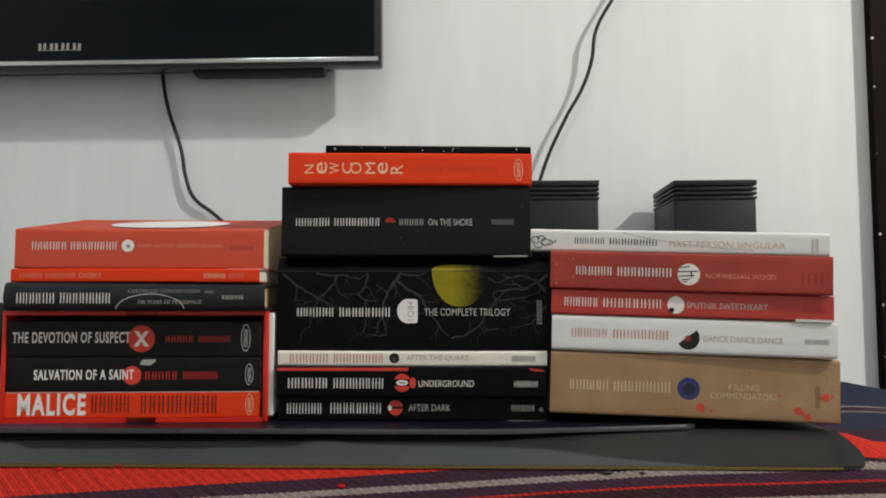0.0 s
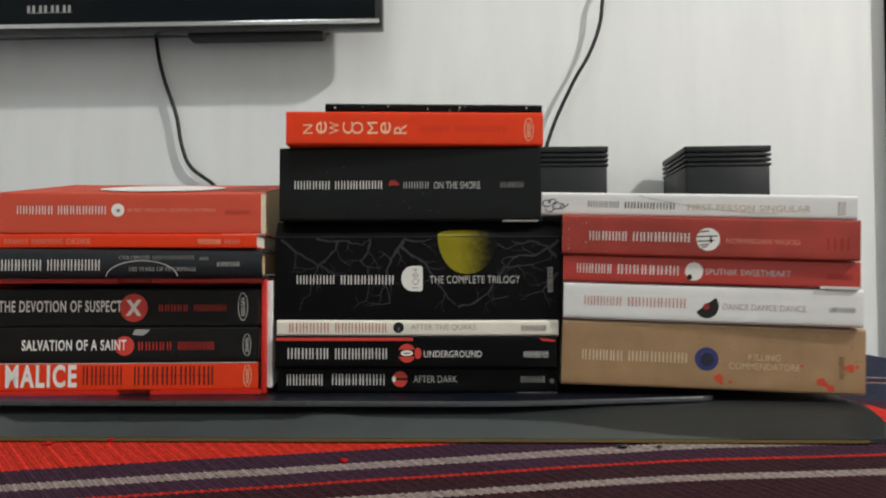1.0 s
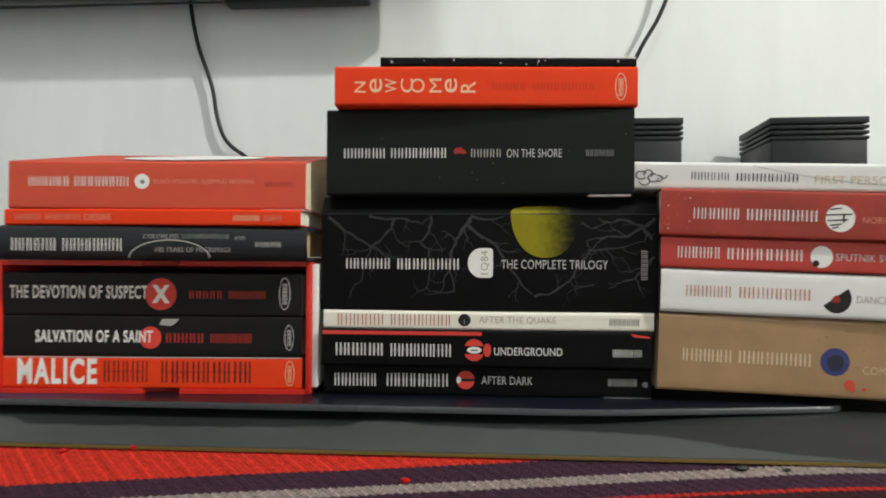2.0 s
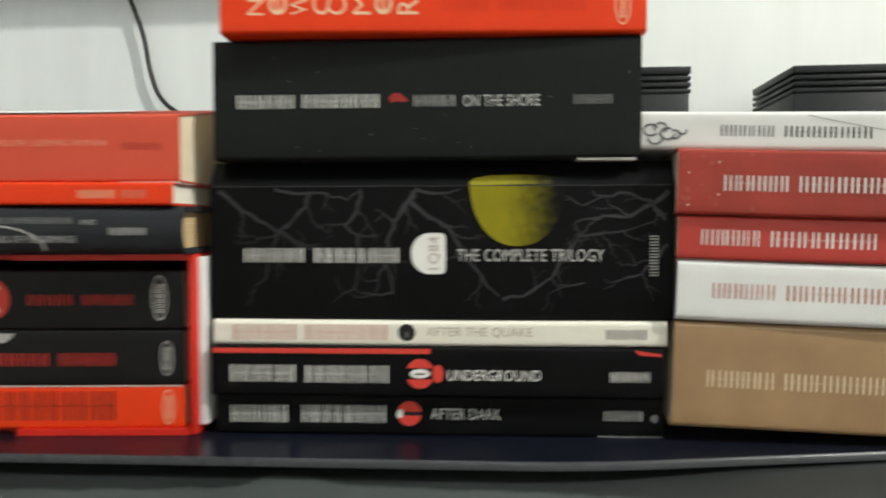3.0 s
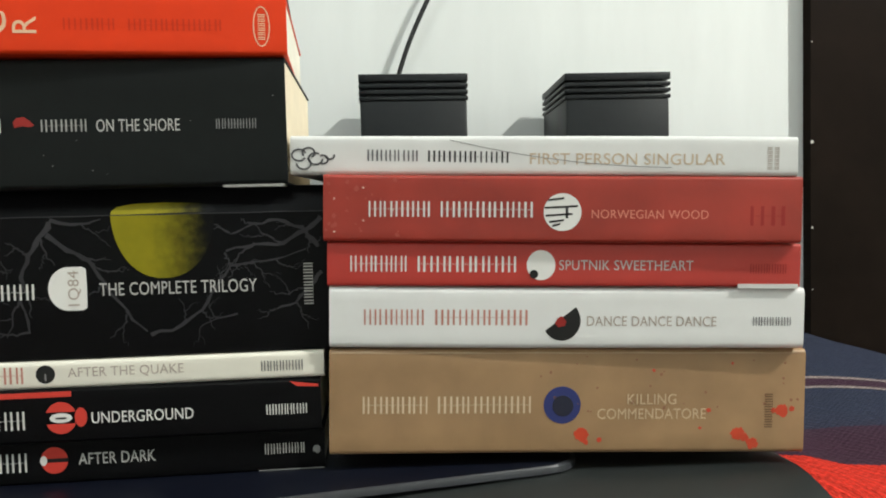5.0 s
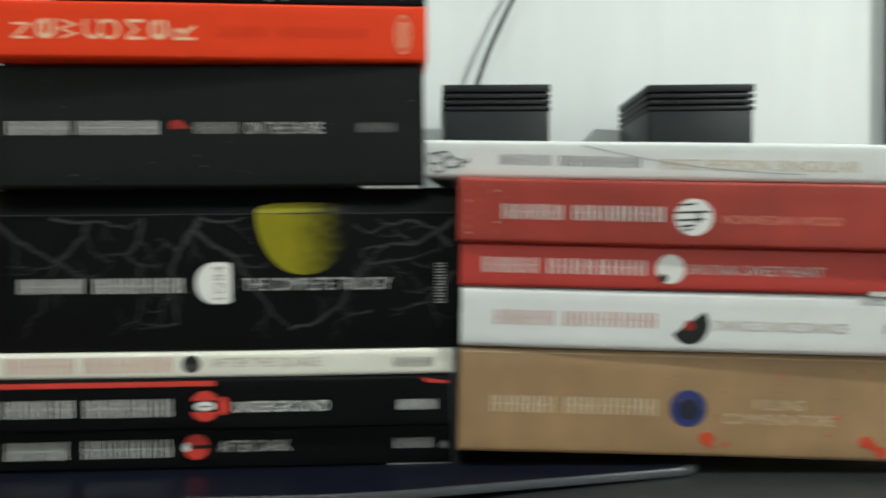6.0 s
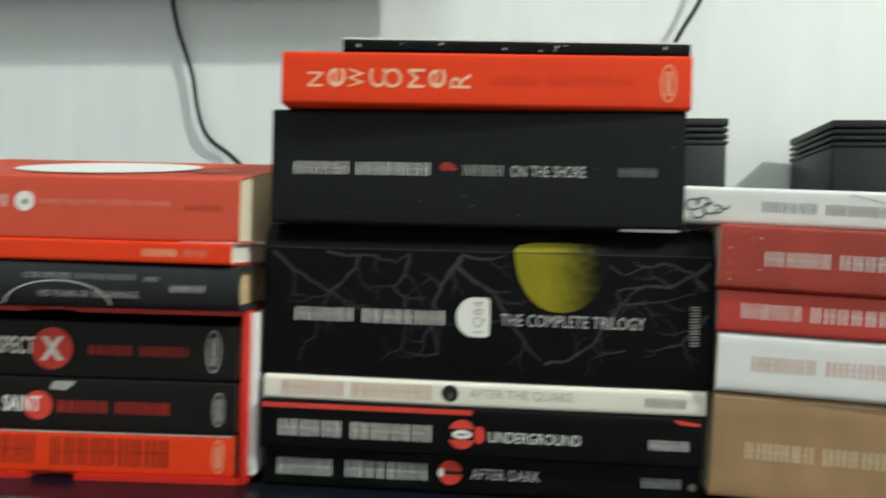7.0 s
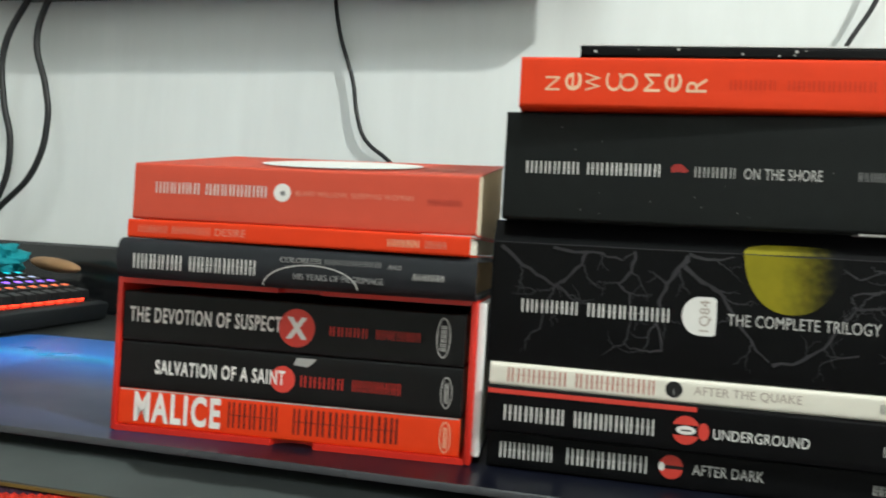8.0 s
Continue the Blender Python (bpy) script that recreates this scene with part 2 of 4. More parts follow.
def pad_material():
    """Navy desk pad with a bright-blue band towards its far side."""
    m = material("navy_pad", (0.016, 0.020, 0.040), 0.32, 0.25, 0.15, 40, 0.06)
    nt = m.node_tree
    b = nt.nodes["Principled BSDF"]
    old = b.inputs["Base Color"].links[0].from_socket
    tc = nt.nodes.new("ShaderNodeTexCoord")
    xyz = nt.nodes.new("ShaderNodeSeparateXYZ")
    nt.links.new(tc.outputs["Object"], xyz.inputs[0])
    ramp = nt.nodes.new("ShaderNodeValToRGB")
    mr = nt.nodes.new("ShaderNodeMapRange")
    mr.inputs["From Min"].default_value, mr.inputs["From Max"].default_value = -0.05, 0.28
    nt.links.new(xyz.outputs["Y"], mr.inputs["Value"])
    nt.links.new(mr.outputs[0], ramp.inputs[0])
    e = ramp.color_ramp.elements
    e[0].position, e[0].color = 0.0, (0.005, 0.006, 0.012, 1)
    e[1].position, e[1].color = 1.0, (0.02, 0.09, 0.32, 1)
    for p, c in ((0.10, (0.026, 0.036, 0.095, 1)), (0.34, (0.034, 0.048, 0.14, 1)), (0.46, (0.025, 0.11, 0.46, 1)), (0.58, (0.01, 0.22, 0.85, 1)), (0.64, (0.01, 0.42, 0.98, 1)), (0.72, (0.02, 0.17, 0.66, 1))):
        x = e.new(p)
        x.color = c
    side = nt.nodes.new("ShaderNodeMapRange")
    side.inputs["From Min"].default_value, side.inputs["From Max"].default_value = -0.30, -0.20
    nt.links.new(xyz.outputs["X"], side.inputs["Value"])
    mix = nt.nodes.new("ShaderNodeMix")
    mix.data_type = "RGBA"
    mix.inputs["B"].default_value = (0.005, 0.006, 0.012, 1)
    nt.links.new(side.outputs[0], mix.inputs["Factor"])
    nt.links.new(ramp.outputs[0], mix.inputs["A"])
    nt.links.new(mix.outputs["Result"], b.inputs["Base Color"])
    return m


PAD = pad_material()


def cloth_material():
    """Handwoven striped cloth: red, plum, white twill and navy bands with a ribbed weave."""
    m = bpy.data.materials.new("striped_cloth")
    m.use_nodes = True
    nt = m.node_tree
    b = nt.nodes["Principled BSDF"]
    b.inputs["Roughness"].default_value = 0.85
    b.inputs["Specular IOR Level"].default_value = 0.1
    b.inputs["Sheen Weight"].default_value = 0.0
    tc = nt.nodes.new("ShaderNodeTexCoord")
    xyz = nt.nodes.new("ShaderNodeSeparateXYZ")
    nt.links.new(tc.outputs["Object"], xyz.inputs[0])

    def math_node(op, a, c=None, d=None):
        n = nt.nodes.new("ShaderNodeMath")
        n.operation = op
        for k, v in enumerate((a, c, d)):
            if v is None:
                continue
            if isinstance(v, (int, float)):
                n.inputs[k].default_value = v
            else:
                nt.links.new(v, n.inputs[k])
        return n.outputs[0]

    # the stripes run aslant, flattening towards the right end
    x = xyz.outputs["X"]
    slant = math_node("MULTIPLY_ADD", math_node("MINIMUM", x, 0.15), -0.16, math_node("MULTIPLY", math_node("MAXIMUM", math_node("SUBTRACT", x, 0.15), 0.0), -0.08))
    s = math_node("ADD", slant, xyz.outputs["Y"])
    tuck = nt.nodes.new("ShaderNodeMapRange")
    tuck.interpolation_type = "SMOOTHSTEP"
    tuck.inputs["From Min"].default_value, tuck.inputs["From Max"].default_value = 0.20, 0.29
    tuck.inputs["To Min"].default_value, tuck.inputs["To Max"].default_value = 0.0, 0.0175
    nt.links.new(x, tuck.inputs["Value"])
    above = nt.nodes.new("ShaderNodeMapRange")
    above.inputs["From Min"].default_value, above.inputs["From Max"].default_value = -0.0795, -0.0755
    nt.links.new(s, above.inputs["Value"])
    s = math_node("MULTIPLY_ADD", tuck.outputs[0], above.outputs[0], s)
    wob = nt.nodes.new("ShaderNodeTexNoise")
    wob.inputs["Scale"].default_value, wob.inputs["Detail"].default_value = 9, 3
    nt.links.new(tc.outputs["Object"], wob.inputs["Vector"])
    s = math_node("MULTIPLY_ADD", wob.outputs[0], 0.003, math_node("ADD", s, -0.0016))
    # twill teeth along the stripe edges
    tooth = math_node("MULTIPLY", math_node("PINGPONG", math_node("MULTIPLY_ADD", s, 0.8, xyz.outputs["X"]), 0.0021), 0.85)
    s = math_node("ADD", s, tooth)
    mr = nt.nodes.new("ShaderNodeMapRange")
    mr.inputs["From Min"].default_value, mr.inputs["From Max"].default_value = -0.22, 0.18
    nt.links.new(s, mr.inputs["Value"])
    ramp = nt.nodes.new("ShaderNodeValToRGB")
    ramp.color_ramp.interpolation = "CONSTANT"
    dull = (0.46, 0.024, 0.015, 1)
    red, plum, white, dark, navy = (0.62, 0.034, 0.020, 1), (0.050, 0.022, 0.040, 1), (0.30, 0.245, 0.225, 1), (0.038, 0.014, 0.019, 1), (0.030, 0.036, 0.065, 1)
    bands = ((-0.22, dark), (-0.205, white), (-0.195, plum), (-0.165, dull), (-0.161, dark), (-0.1320, white), (-0.1235, dark), (-0.1070, dull), (-0.1030, plum), (-0.0890, white), (-0.0795, plum), (-0.061, red),
             (-0.010, plum), (0.050, navy), (0.128, white), (0.132, plum), (0.148, white), (0.152, navy))
    e = ramp.color_ramp.elements
    e[0].position, e[0].color = 0.0, dark
    e[1].position, e[1].color = 1.0, navy
    for p, c in bands[1:]:
        q = e.new((p + 0.22) / 0.40)
        q.color = c
    nt.links.new(mr.outputs[0], ramp.inputs[0])
    # yarn ribs
    ribs = math_node("PINGPONG", math_node("MULTIPLY_ADD", s, 0.8, xyz.outputs["X"]), 0.0013)
    ribs2 = math_node("PINGPONG", s, 0.0011)
    rib = math_node("ADD", math_node("MULTIPLY", ribs, 500), math_node("MULTIPLY", ribs2, 300))
    speck = nt.nodes.new("ShaderNodeTexNoise")
    speck.inputs["Scale"].default_value, speck.inputs["Detail"].default_value = 420, 3
    nt.links.new(tc.outputs["Object"], speck.inputs["Vector"])
    f = math_node("MULTIPLY_ADD", rib, 0.75, math_node("MULTIPLY_ADD", speck.outputs[0], 1.1, -0.12))
    mul = nt.nodes.new("ShaderNodeVectorMath")
    mul.operation = "SCALE"
    nt.links.new(ramp.outputs[0], mul.inputs[0])
    nt.links.new(f, mul.inputs["Scale"])
    nt.links.new(mul.outputs[0], b.inputs["Base Color"])
    bp = nt.nodes.new("ShaderNodeBump")
    bp.inputs["Strength"].default_value, bp.inputs["Distance"].default_value = 0.8, 0.0012
    nt.links.new(math_node("ADD", rib, speck.outputs[0]), bp.inputs["Height"])
    nt.links.new(bp.outputs[0], b.inputs["Normal"])
    return m


CLOTH = cloth_material()

# ---- mesh helpers ----


COVERS = {}


def host(parent):
    """A book's print lies on its cover; all else belongs to the thing itself."""
    return COVERS.get(parent.name, parent) if parent is not None else None


def finish(name, bm, mat, parent=None, label="", smooth=35):
    bmesh.ops.recalc_face_normals(bm, faces=bm.faces[:])
    me = bpy.data.meshes.new(name)
    bm.to_mesh(me)
    bm.free()
    me.materials.append(mat)
    if smooth:
        me.polygons.foreach_set("use_smooth", [True] * len(me.polygons))
        me.set_sharp_from_angle(angle=radians(smooth))
    ob = new(name, me)
    if parent is not None:
        ob.parent = host(parent)
    if label:
        ob["label"] = label
    return ob


def part(name, bm, mat, parent, label="", smooth=35):
    return finish(name, bm, mat, parent, label, smooth)


def thing(name, m, label, category, group="", kind=""):
    ob = new(name)
    ob.empty_display_size = 0.02
    ob.matrix_basis = m
    return tagged(ob, label, category, group, kind)


def box(x0, y0, z0, x1, y1, z1, bevel=0.0, bm=None, seg=2):
    bm = bm or bmesh.new()
    r = bmesh.ops.create_cube(bm, size=1)
    vs = r["verts"]
    for v in vs:
        v.co = Vector(((x0 + x1) / 2 + v.co.x * (x1 - x0), (y0 + y1) / 2 + v.co.y * (y1 - y0), (z0 + z1) / 2 + v.co.z * (z1 - z0)))
    if bevel:
        es = list({e for v in vs for e in v.link_edges})
        bmesh.ops.bevel(bm, geom=es, offset=bevel, segments=seg, affect="EDGES", profile=0.5)
    return bm


def extrude_profile(points, x0, x1, cuts=10, wave=None, bm=None):
    """A closed profile of (y, z) points drawn out along x. wave(x) shifts it in y and z."""
    bm = bm or bmesh.new()
    rings = []
    for k in range(cuts + 1):
        x = x0 + (x1 - x0) * k / cuts
        dy, dz = wave(x) if wave else (0, 0)
        rings.append([bm.verts.new((x, y + dy, z + dz)) for y, z in points])
    n = len(points)
    for a, b in zip(rings, rings[1:]):
        for k in range(n):
            bm.faces.new((a[k], a[(k + 1) % n], b[(k + 1) % n], b[k]))
    bm.faces.new(rings[0])
    bm.faces.new(list(reversed(rings[-1])))
    return bm


def prism(outline, y0, y1, bm=None):
    """A flat outline of (x, z) points with a small depth from y0 to y1."""
    bm = bm or bmesh.new()
    a = [bm.verts.new((x, y0, z)) for x, z in outline]
    b = [bm.verts.new((x, y1, z)) for x, z in outline]
    bm.faces.new(a)
    bm.faces.new(list(reversed(b)))
    for k in range(len(a)):
        j = (k + 1) % len(a)
        bm.faces.new((a[k], b[k], b[j], a[j]))
    return bm


INK = -0.00012


def disc(u, v, rx, rz=None, n=28, lo=0.0, hi=360.0):
    rz = rz or rx
    full = hi - lo >= 360
    return [(u + rx * math.cos(radians(lo + (hi - lo) * k / (n if full else n - 1))), v + rz * math.sin(radians(lo + (hi - lo) * k / (n if full else n - 1)))) for k in range(n)]


def ink(name, outline, mat, parent, level=1, label=""):
    return part(name, prism(outline, INK * level, 0.0002), mat, parent, label, 0)


def rect(u0, v0, u1, v1):
    return [(u0, v0), (u1, v0), (u1, v1), (u0, v1)]


def bars(parent, area, count, mat, level=1, slope=0.0):
    """Plain upright bars, two to a letter, in the room of a word that is not spelt out."""
    u0, v0, u1, v1 = area
    bm = bmesh.new()
    rng = random.Random(count * 7 + int(abs(u0) * 9000))
    step = (u1 - u0) / count
    if count == 1:
        strokes = [(u0, u1)]
    else:
        strokes = []
        for k in range(count):
            w, gap = step * rng.uniform(0.15, 0.19), step * rng.uniform(0.40, 0.52)
            strokes += [(u0 + step * k, u0 + step * k + w), (u0 + step * k + gap, u0 + step * k + gap + w)]
    line = [x for pair in strokes for x in pair]
    mid, hair = (v0 + v1) / 2, (v1 - v0) * 0.012
    row = [[bm.verts.new((x, INK * level, z + slope * (x - u0))) for x in line] for z in (v0, mid - hair, mid + hair, v1)]
    for k in range(len(line) - 1):
        for r in ((0, 1, 2) if k % 2 == 0 else (1,)):
            bm.faces.new((row[r][k], row[r][k + 1], row[r + 1][k + 1], row[r + 1][k]))
    return part("spine_word", bm, mat, parent, "", 0)


def side_bars(parent, area, count, mat, level=1):
    """Plain bars for a word that runs up the spine."""
    u0, v0, u1, v1 = area
    bm = bmesh.new()
    step = (v1 - v0) / count
    line = [v0 + step * (k + f) for k in range(count) for f in (0.05, 0.27, 0.50, 0.72)]
    edge = u1 - (u1 - u0) * 0.03
    row = [[bm.verts.new((x, INK * level, z)) for z in line] for x in (u0, edge, u1)]
    for k in range(len(line) - 1):
        bm.faces.new((row[1][k], row[1][k + 1], row[2][k + 1], row[2][k]))
        if k % 2 == 0:
            bm.faces.new((row[0][k], row[0][k + 1], row[1][k + 1], row[1][k]))
    return part("spine_word", bm, mat, parent, "", 0)


def lettering(parent, words, area, mat, level=1, turn=0, bold=0.0):
    """Words in the built-in font, fitted to an area of the spine."""
    u0, v0, u1, v1 = area
    cu = bpy.data.curves.new("title", "FONT")
    cu.body, cu.size, cu.fill_mode = words, 1.0, "FRONT"
    cu.extrude, cu.offset, cu.space_character = 0.01, bold, 1.04 + 4.5 * bold
    cu.resolution_u = 4
    tmp = bpy.data.objects.new("title", cu)
    me = bpy.data.meshes.new_from_object(tmp)
    bpy.data.objects.remove(tmp)
    co = np.empty(len(me.vertices) * 3)
    me.vertices.foreach_get("co", co)
    co = co.reshape(-1, 3)
    if turn:
        co = np.stack([-co[:, 1], co[:, 0], co[:, 2]], 1)
    lo, hi = co.min(0), co.max(0)
    x = u0 + (co[:, 0] - lo[0]) / (hi[0] - lo[0]) * (u1 - u0)
    z = v0 + (co[:, 1] - lo[1]) / (hi[1] - lo[1]) * (v1 - v0)
    y = np.where(co[:, 2] > 0, INK * level, 0.0001)
    me.vertices.foreach_set("co", np.stack([x, y, z], 1).ravel())
    me.update()
    me.materials.append(mat)
    ob = new("title_lettering", me)
    ob.parent = host(parent)
    return ob


def stroke(name, pts, width, mat, parent, level=1):
    """A drawn line of the given width along (u, v) points."""
    bm = bmesh.new()
    left, right = [], []
    for k, p in enumerate(pts):
        a, b = pts[max(0, k - 1)], pts[min(len(pts) - 1, k + 1)]
        d = Vector((b[0] - a[0], b[1] - a[1])).normalized()
        w = width(k / (len(pts) - 1)) if callable(width) else width
        left.append((p[0] - d.y * w / 2, p[1] + d.x * w / 2))
        right.append((p[0] + d.y * w / 2, p[1] - d.x * w / 2))
    prev = None
    for a, b in zip(left, right):
        cur = (bm.verts.new((a[0], INK * level, a[1])), bm.verts.new((b[0], INK * level, b[1])))
        if prev:
            bm.faces.new((prev[0], prev[1], cur[1], cur[0]))
        prev = cur
    return part(name, bm, mat, parent, "", 0)


def blob(u, v, r, seed, n=18):
    rng = random.Random(seed)
    return [(u + r * (0.75 + 0.45 * rng.random()) * math.cos(6.2832 * k / n), v + r * (0.75 + 0.45 * rng.random()) * math.sin(6.2832 * k / n)) for k in range(n)]


# ---- the books ----


def book(label, m, length, thick, depth, cover, pages, stiff=False, radius=0.0012, bulge=0.0, slant=0.0, swell=0.0, group="", name="book"):
    """A book lying flat with its spine towards -y. Origin: middle of the spine's lower edge."""
    ob = thing(name, m, label, "book", group)
    t = 0.0022 if stiff else 0.0007
    r = min(radius, thick * 0.45)

    def side(off):
        rr = max(r - off, 0.0002)
        pts = [(depth, off), (rr + off, off)]
        for k in range(1, 5):
            a = radians(270 - 22.5 * k)
            pts.append((off + rr + rr * math.cos(a), off + rr + rr * math.sin(a)))
        if slant:
            pts += [(off, thick * 0.5), (off, slant), (off + 0.0012, slant + 0.0016), (off + 0.0075, thick - off)]
        else:
            for k in range(1, 6):
                f = k / 6
                pts.append((off - bulge * math.sin(math.pi * f), off + rr + (thick - 2 * off - 2 * rr) * f))
            for k in range(0, 5):
                a = radians(180 - 22.5 * k)
                pts.append((off + rr + rr * math.cos(a), thick - off - rr + rr * math.sin(a)))
        pts.append((depth, thick - off + swell))
        return pts

    ph = random.Random(label).random() * 6
    wave = lambda x: (0.00004 * math.sin(x * 31 + ph), 0.00018 * math.sin(x * 22 + ph * 2))
    cover_part = part("cover", extrude_profile(side(0.0) + list(reversed(side(t))), -length / 2, length / 2, 14, wave), cover, ob)
    inset = 0.003 if stiff else 0.0006
    back = 0.003 if stiff else 0.0005
    y0 = t + (0.008 if slant else 0.0015) + max(0, -bulge)
    bm = box(-length / 2 + inset, y0, t + 0.0002, length / 2 - inset, depth - back, thick - t - 0.0002)
    for v in bm.verts:
        if v.co.z > thick / 2:
            v.co.z += swell * v.co.y / depth
    part("page_block", bm, pages, ob, "", 0)
    COVERS[ob.name] = cover_part
    return ob


def oval_badge(parent, u, v, rx, rz, mat):
    """A publisher's oval outline with small plain bars in it."""
    bm = bmesh.new()
    o, i = disc(u, v, rx, rz, 24), disc(u, v, rx * 0.86, rz * 0.94, 24)
    a = [bm.verts.new((x, INK, z)) for x, z in o]
    b = [bm.verts.new((x, INK, z)) for x, z in i]
    for k in range(24):
        j = (k + 1) % 24
        bm.faces.new((a[k], a[j], b[j], b[k]))
    part("badge_ring", bm, mat, parent, "", 0)
    side_bars(parent, (u - rx * 0.42, v - rz * 0.66, u + rx * 0.42, v + rz * 0.66), 6, mat)


PAD_TOP = 0.0222
MAT_TOP = 0.0186

# middle stack
b = book("thin black paperback with white spine print, lowest of its stack", pose(-0.0008, 0.0018, PAD_TOP, 0, 0, 0.6), 0.198, 0.0178, 0.129, BLACK, PAGES_PALE, group="middle stack of books")
bars(b, (-0.0923, 0.0052, -0.0651, 0.0130), 6, P_NAME)
bars(b, (-0.0601, 0.0054, -0.0212, 0.0132), 8, P_NAME)
ink("roundel", disc(-0.0120, 0.0097, 0.0054, 0.0056), P_RED, b)
ink("roundel_gap", rect(-0.0160, 0.0089, -0.0066, 0.0105), P_BLACK, b, 2)
ink("roundel_spot", disc(-0.0162, 0.0097, 0.0014, 0.0021, 14), P_WHITE, b, 3)
lettering(b, "AFTER DARK", (-0.0024, 0.0073, 0.0285, 0.0121), P_SOFT)
bars(b, (0.0737, 0.0073, 0.0913, 0.0118), 7, P_SOFT)
ink("worn_corner", blob(0.0955, 0.0085, 0.0017, 3), P_GREY, b)
ink("worn_lit_edge", rect(0.071, 0.0001, 0.0985, 0.0005), P_GREY, b)

b = book("black paperback with an orange strip along the spine top", pose(-0.0014, -0.0026, 0.0403, 0, 0, 0.5), 0.198, 0.0219, 0.129, BLACK, PAGES_PALE, group="middle stack of books")
bars(b, (-0.0902, 0.0063, -0.0596, 0.0138), 6, P_NAME)
bars(b, (-0.0567, 0.0061, -0.0185, 0.0137), 8, P_NAME)
ink("orange_strip", rect(-0.0985, 0.0190, -0.0018, 0.0212), P_RED, b, 1, "orange-red strip")
ink("orange_corner", [(0.0862, 0.0211), (0.0890, 0.0190), (0.0980, 0.0185), (0.0980, 0.0195)], P_RED, b)
ink("emblem_upper", disc(-0.0062, 0.0103, 0.0062, 0.0066, 14, 22, 158), P_RED, b)
ink("emblem_lower", disc(-0.0062, 0.0103, 0.0062, 0.0066, 14, 202, 338), P_RED, b)
ink("emblem_tip", disc(0.0016, 0.0103, 0.0024, 0.0040, 16), P_RED, b)
ink("emblem_face", disc(-0.0062, 0.0103, 0.0044, 0.0020, 18), P_WHITE, b, 2)
ink("emblem_slit", rect(-0.0082, 0.0099, -0.0040, 0.0106), P_BLACK, b, 3)
lettering(b, "UNDERGROUND", (0.0058, 0.0074, 0.0464, 0.0121), P_WHITE)
bars(b, (0.0762, 0.0073, 0.0938, 0.0117), 7, P_NAME)

b = book("slim cream paperback with pale spine print", pose(-0.0004, -0.0008, 0.0624, 0, 0, 0.2), 0.199, 0.0112, 0.129, CREAM, PAGES_PALE, radius=0.0018, group="middle stack of books")
bars(b, (-0.0907, 0.0025, -0.0610, 0.0094), 6, P_ROSEDEEP)
bars(b, (-0.0580, 0.0025, -0.0199, 0.0094), 8, P_ROSEDEEP)
ink("roundel", disc(-0.0132, 0.0060, 0.0038), P_BLACK, b)
ink("roundel_mark", rect(-0.0135, 0.0035, -0.0129, 0.0062), P_GREY, b, 2)
lettering(b, "AFTER THE QUAKE", (-0.0044, 0.0037, 0.0417, 0.0084), P_TAUPE)
bars(b, (0.0735, 0.0035, 0.0915, 0.0078), 7, P_DIM)

b = book("thick black paperback with a yellow moon and branches", pose(0.0, 0.0014, 0.0738, 0, 0, -0.2), 0.2045, 0.0700, 0.130, BLACK, PAGES_PALE, slant=0.0588, group="middle stack of books")
bars(b, (-0.0866, 0.0253, -0.0579, 0.0316), 6, P_NAME)
bars(b, (-0.0549, 0.0251, -0.0156, 0.0316), 8, P_NAME)
ink("numeral_disc", disc(-0.0038, 0.0292, 0.0080, 0.0090, 20, 90, 270) + [(0.0018, 0.0202), (0.0033, 0.0212), (0.0035, 0.0292), (0.0033, 0.0372), (0.0018, 0.0382)], P_WHITE, b, 2)
lettering(b, "1Q84", (-0.0040, 0.0222, 0.0012, 0.0366), P_TAUPE, 3, 1)
lettering(b, "THE COMPLETE TRILOGY", (0.0084, 0.0258, 0.0722, 0.0312), P_SOFT)
side_bars(b, (0.0917, 0.0195, 0.0955, 0.0378), 7, P_MID)


def moon(parent):
    """The moon is printed over the spine's ridge, so it bends back with it."""
    bm = bmesh.new()
    ring = []
    cx, cz, rx, rz = 0.0350, 0.0600, 0.0210, 0.0275
    for k in range(25):
        a = radians(180 + 180 * k / 24)
        ring.append((cx + rx * math.copysign(abs(math.cos(a)) ** 0.9, math.cos(a)), cz + rz * math.sin(a)))
    low = [bm.verts.new((x, INK, min(z, 0.0586))) for x, z in ring]
    bm.faces.new(low)
    up = [(cx - rx, 0.0), (cx - rx + 0.002, 0.55), (cx - rx + 0.008, 0.9), (cx, 1.0), (cx + rx - 0.006, 0.85), (cx + rx - 0.001, 0.5), (cx + rx, 0.0)]
    bm.faces.new([bm.verts.new((x, 0.0011 + INK * 1.5 + 0.0022 * f, 0.0605 + 0.0034 * f)) for x, f in up])
    bm.faces.new([bm.verts.new(p) for p in ((cx - rx, INK, 0.0586), (cx + rx, INK, 0.0586), (cx + rx, 0.0011 + INK * 1.5, 0.0605), (cx - rx, 0.0011 + INK * 1.5, 0.0605))])
    part("moon", bm, MOON, parent, "yellow moon fading into black", 0)


moon(b)


